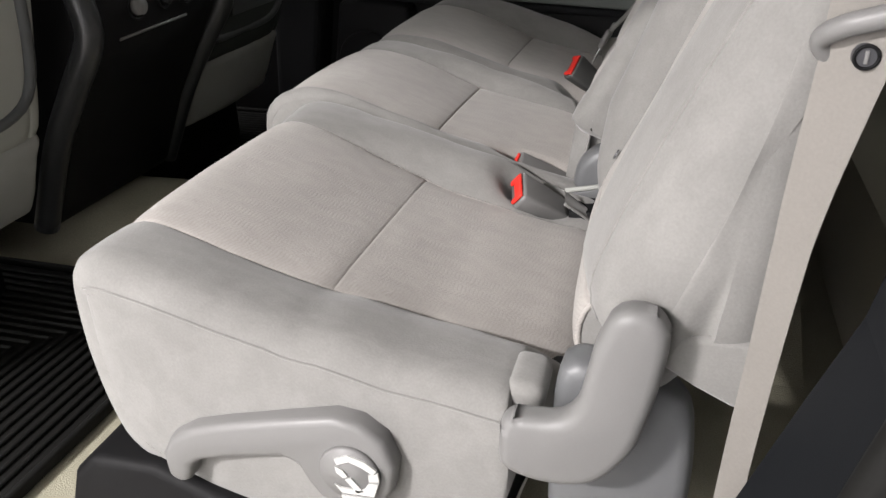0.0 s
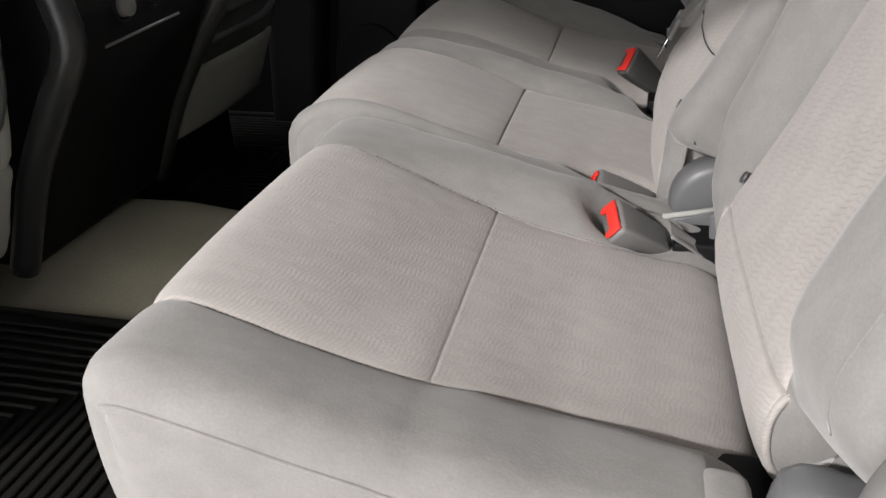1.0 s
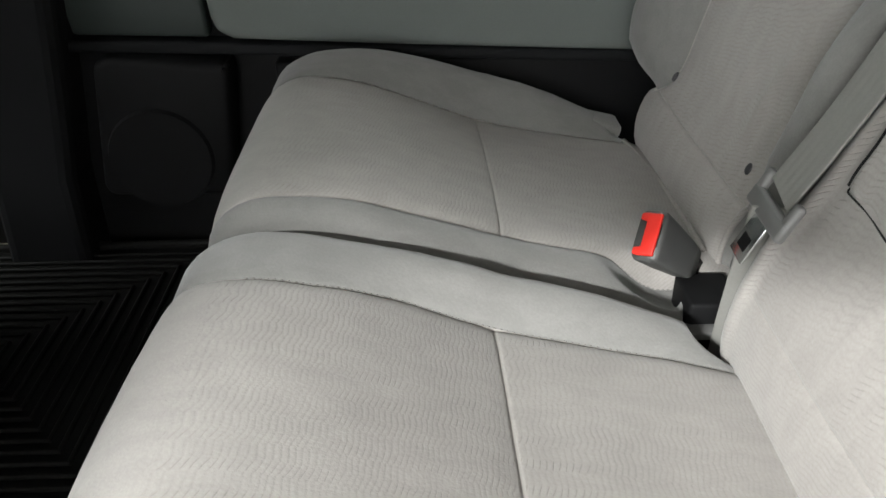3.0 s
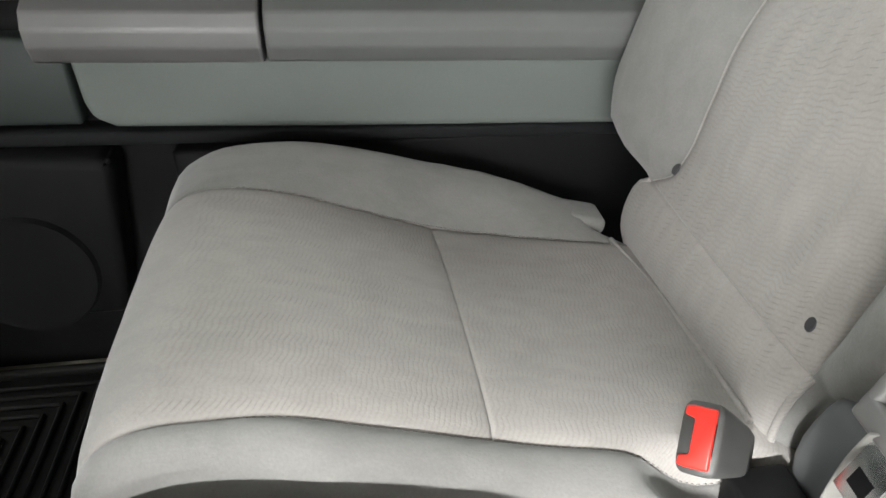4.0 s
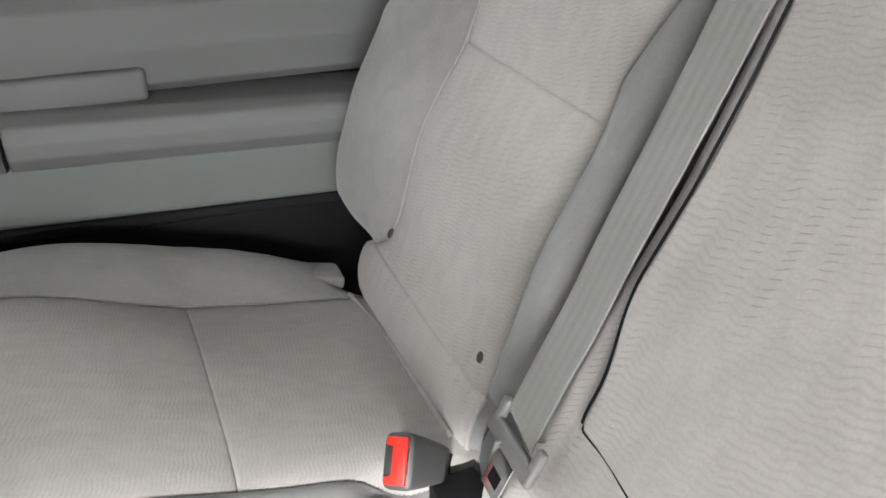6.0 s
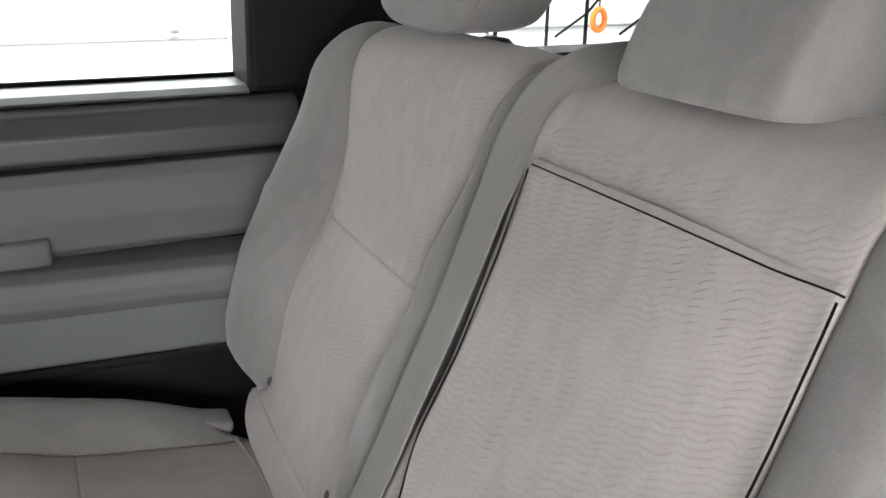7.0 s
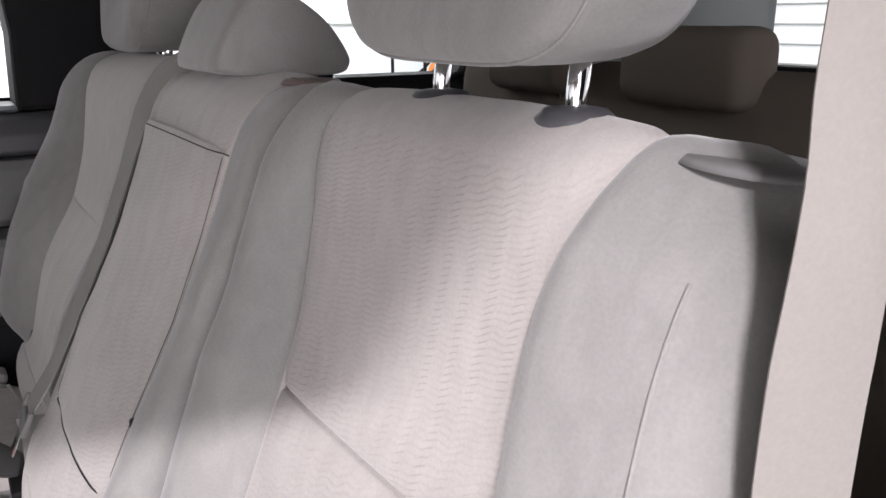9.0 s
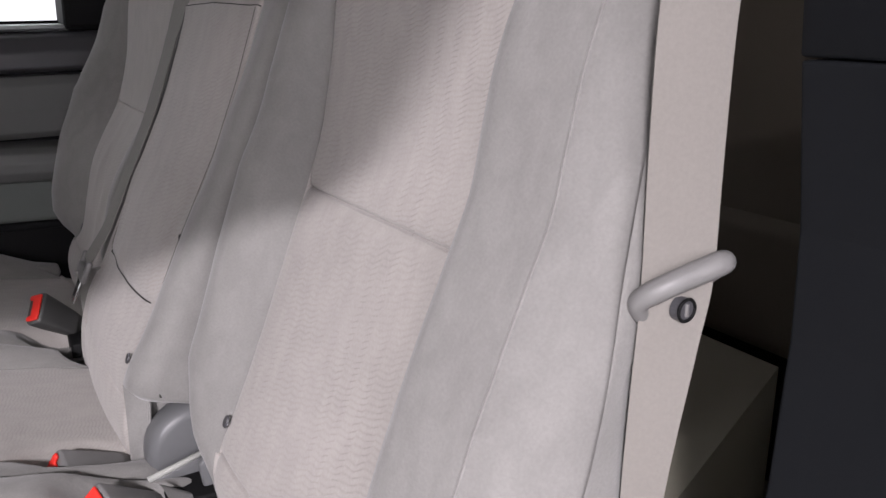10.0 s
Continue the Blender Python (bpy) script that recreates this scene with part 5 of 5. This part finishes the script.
console = thing("centre_console", (-1.05, 1.23, 0.15), "black plastic centre console back with round vent knob", "console")
CON = [(-1.40, 0.14), (-1.10, 0.14), (-1.09, 0.16), (-1.03, 0.30), (-0.955, 0.43), (-0.920, 0.50), (-0.918, 0.54), (-0.922, 0.62), (-0.96, 0.66), (-1.40, 0.66)]
part("body", plate(CON, 1.045, 1.415, 0.022, 4), BLACK, console)
rail = smooth_line([(-1.11, 1.04, 0.15), (-1.035, 1.032, 0.31), (-0.972, 1.030, 0.413), (-0.916, 1.027, 0.50), (-0.920, 1.028, 0.565), (-0.935, 1.03, 0.64)], 30)
part("side_rail", tube(rail, [0.022] * 30, 14), GLOSS, console, "glossy black side rail")
rail2 = rail.copy()
rail2[:, 1] = 2.46 - rail2[:, 1]
part("side_rail", tube(rail2, [0.022] * 30, 14), GLOSS, console, "glossy black side rail")
part("chrome_strip", tube([(-0.929, 1.115, 0.482), (-0.9275, 1.21, 0.485), (-0.926, 1.31, 0.488)], 0.003, 8), SILVER, console, "thin silver strip")
for y, r in ((1.16, 0.017), (1.24, 0.012), (1.31, 0.017)):
    bm = bmesh.new()
    bmesh.ops.create_cone(bm, cap_ends=True, segments=28, radius1=r, radius2=r * 0.85, depth=0.016, matrix=Matrix.Translation((-0.914, y, 0.530)) @ Matrix.Rotation(math.radians(90), 4, "Y"))
    part("knob", bm, GREY_PLASTIC if r > 0.015 else DARK, console, "round control knob")
    part("knob_bezel", tube([(-0.918 + 0.0 * k, y + (r + 0.005) * math.cos(k), 0.530 + (r + 0.005) * math.sin(k)) for k in np.linspace(0, 2 * math.pi, 24)], 0.0025, 6), DARK, console)


# ---- rubber mats ----
def rubber_mat(x0, x1, y0, y1, label):
    m = thing("floor_mat", ((x0 + x1) / 2, (y0 + y1) / 2, FLOOR), label, "floor mat", "rubber mats")
    part("base", box(x0, x1, y0, y1, FLOOR - 0.002, FLOOR + 0.006, 0.004), RUBBER, m)
    rim = [(x0, y0, 0), (x1, y0, 0), (x1, y1, 0), (x0, y1, 0), (x0, y0, 0)]
    for a, b in zip(rim, rim[1:]):
        part("rim", box(min(a[0], b[0]) - 0.006, max(a[0], b[0]) + 0.006, min(a[1], b[1]) - 0.006, max(a[1], b[1]) + 0.006, FLOOR - 0.001, FLOOR + 0.018, 0.005), RUBBER, m)
    n = 15
    for k in range(n):
        d = 0.03 + k * 0.0195
        xa, xb, ya, yb = x0 + 0.02, x1 - d, y0 + d, y1 - d
        if yb - ya < 0.02:
            break
        p = [(xa, ya), (xb, ya), (xb, yb), (xa, yb)]
        for (ax, ay), (bx, by) in zip(p, p[1:]):
            part("rib", box(min(ax, bx) - 0.003, max(ax, bx) + 0.003, min(ay, by) - 0.003, max(ay, by) + 0.003, FLOOR + 0.005, FLOOR + 0.0125, 0.0025, 1), RUBBER, m)
    return m


rubber_mat(-1.35, -0.755, 0.42, 1.045, "dark ribbed rubber floor mat behind the driver's seat")
rubber_mat(-1.35, -0.775, 1.455, 2.046, "dark ribbed rubber floor mat behind the passenger seat")

# ---- third row, seen over the backrests ----
bm = bmesh.new()
foot = [bm.verts.new((x, y, z)) for z in (FLOOR - 0.006, 0.28) for x, y in ((0.27, 0.695), (0.735, 0.878), (0.745, 1.90), (0.27, 1.90))]
bm.faces.new(foot[4:])
bm.faces.new(foot[3::-1])
for k in range(4):
    bm.faces.new((foot[k], foot[(k + 1) % 4], foot[4 + (k + 1) % 4], foot[4 + k]))
structure("floor_step", bm, ROW_CLOTH, "raised beige carpeted floor before the third row", "carpet")
def third_row_seat(y0, y1, h0, h1, label):
    s = thing("third_row_seat", (0.95, (y0 + y1) / 2, FLOOR), label, "seat", "third-row seats")
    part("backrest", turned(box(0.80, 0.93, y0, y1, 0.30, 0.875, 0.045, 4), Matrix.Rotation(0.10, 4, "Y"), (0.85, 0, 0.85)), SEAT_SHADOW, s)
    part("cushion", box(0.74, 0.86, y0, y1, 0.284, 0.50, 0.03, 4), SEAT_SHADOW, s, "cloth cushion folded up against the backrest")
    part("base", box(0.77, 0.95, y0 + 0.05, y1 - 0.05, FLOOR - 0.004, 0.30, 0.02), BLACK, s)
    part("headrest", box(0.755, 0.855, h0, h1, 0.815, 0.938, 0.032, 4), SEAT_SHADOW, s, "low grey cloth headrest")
    for y in (h0 + 0.06, h1 - 0.06):
        part("headrest_post", tube([(0.815, y, 0.80), (0.815, y, 0.83), (0.815, y, 0.86)], 0.006), CHROME, s)
    return s


third_row_seat(1.49, 1.83, 1.44, 1.675, "cloth third-row seat by the quarter window, colour darkened for shade")
third_row_seat(0.655, 1.46, 1.06, 1.31, "cloth third-row seat with low headrest, colour darkened for shade")
cargo_belt = thing("seat_belt", (1.15, 2.05, 1.0), "pale webbing belt hanging in front of the cargo pillar", "seat belt")
part("webbing", ribbon(smooth_line([(1.16, 2.055, 1.25), (1.17, 2.05, 1.0), (1.15, 2.05, 0.80)], 16), (0.030, 0.003, 0), 0.0016), WEBBING, cargo_belt)

# ---- workshop table ----
table = thing("folding_table", (3.3, 5.5, GROUND), "white folding table with dark metal legs by the wall", "table")
part("tabletop", box(2.55, 3.95, 5.2, 5.8, 0.70, 0.735, 0.01), WHITE_WALL, table)
for x in (2.65, 3.85):
    for y in (5.25, 5.75):
        part("leg", tube([(x, y, GROUND), (x, y, 0.2), (x, y, 0.70)], 0.014, 8), DARK, table)
for x in (2.65, 3.2, 3.85):
    part("brace", tube([(x - 0.25, 5.25, 0.45), (x, 5.25, 0.60), (x + 0.1, 5.25, 0.70)], 0.010, 8), DARK, table)
monitor = thing("monitor", (2.95, 5.45, 0.735), "dark flat computer monitor on the workshop table", "monitor")
part("screen", turned(box(2.80, 3.12, 5.44, 5.47, 0.84, 1.10, 0.006), Matrix.Rotation(-0.12, 4, "Y"), (2.96, 5.45, 0.84)), SCREEN, monitor)
part("stand", box(2.93, 2.99, 5.45, 5.50, 0.76, 0.90, 0.006), DARK, monitor)
part("foot", box(2.86, 3.06, 5.40, 5.56, 0.735, 0.76, 0.006), DARK, monitor)
bottle = thing("bottle", (3.30, 5.42, 0.735), "yellow-green plastic bottle on the workshop table", "bottle")
part("body", tube([(3.30, 5.42, 0.735), (3.30, 5.42, 0.86), (3.30, 5.42, 0.90), (3.30, 5.42, 0.92)], [0.04, 0.04, 0.02, 0.015], 16), YELLOW, bottle)
part("cap", tube([(3.30, 5.42, 0.92), (3.30, 5.42, 0.935), (3.30, 5.42, 0.95)], [0.017, 0.017, 0.012], 12), DARK, bottle)
for x, w, h, mat, lab in ((2.70, 0.08, 0.10, DARK, "small dark device on the workshop table"), (3.48, 0.12, 0.05, PALE_PANEL, "pale grey tray on the workshop table"), (3.66, 0.10, 0.07, DARK, "dark tool box on the workshop table")):
    c = thing("device", (x, 5.4, 0.735), lab, "device")
    part("case", box(x - w / 2, x + w / 2, 5.32, 5.46, 0.735, 0.735 + h, 0.008), mat, c)
    part("face", box(x - w / 2 + 0.01, x + w / 2 - 0.01, 5.315, 5.325, 0.745, 0.73 + h, 0.003), GREY_PLASTIC, c)
for k in range(7):
    x, h = 3.42 + 0.055 * k, 0.07 + 0.012 * (k % 3)
    small = thing("small_bottle", (x, 5.36, 0.735), "small white and black bottle on the workshop table", "bottle", "small bottles on the table")
    part("body", tube([(x, 5.30, 0.735), (x, 5.30, 0.735 + h * 0.6), (x, 5.30, 0.735 + h * 0.75), (x, 5.30, 0.735 + h * 0.8)], [0.02, 0.02, 0.01, 0.009], 12), WHITE_PRINT, small)
    part("cap", tube([(x, 5.30, 0.735 + h * 0.8), (x, 5.30, 0.735 + h * 0.95), (x, 5.30, 0.735 + h)], [0.012, 0.012, 0.009], 10), DARK, small)
cord = thing("cable_reel", (2.72, 5.2, 0.56), "orange cable hanging under the workshop table", "cable")
part("coil", tube([(2.72 + 0.05 * math.cos(k), 5.2, 0.56 + 0.07 * math.sin(k)) for k in np.linspace(0, 2 * math.pi, 30)], 0.022, 8), ORANGE, cord)
part("hook", tube([(2.72, 5.2, 0.62), (2.72, 5.2, 0.67), (2.72, 5.2, 0.70)], 0.006, 6), DARK, cord)

for ob in [o for o in ORIGIN if o.parent is None and o.type == "EMPTY" and o.location.y > 5.0 and o.location.x > 2.0]:
    ob.location += Vector((0.42, 0.35, 0))
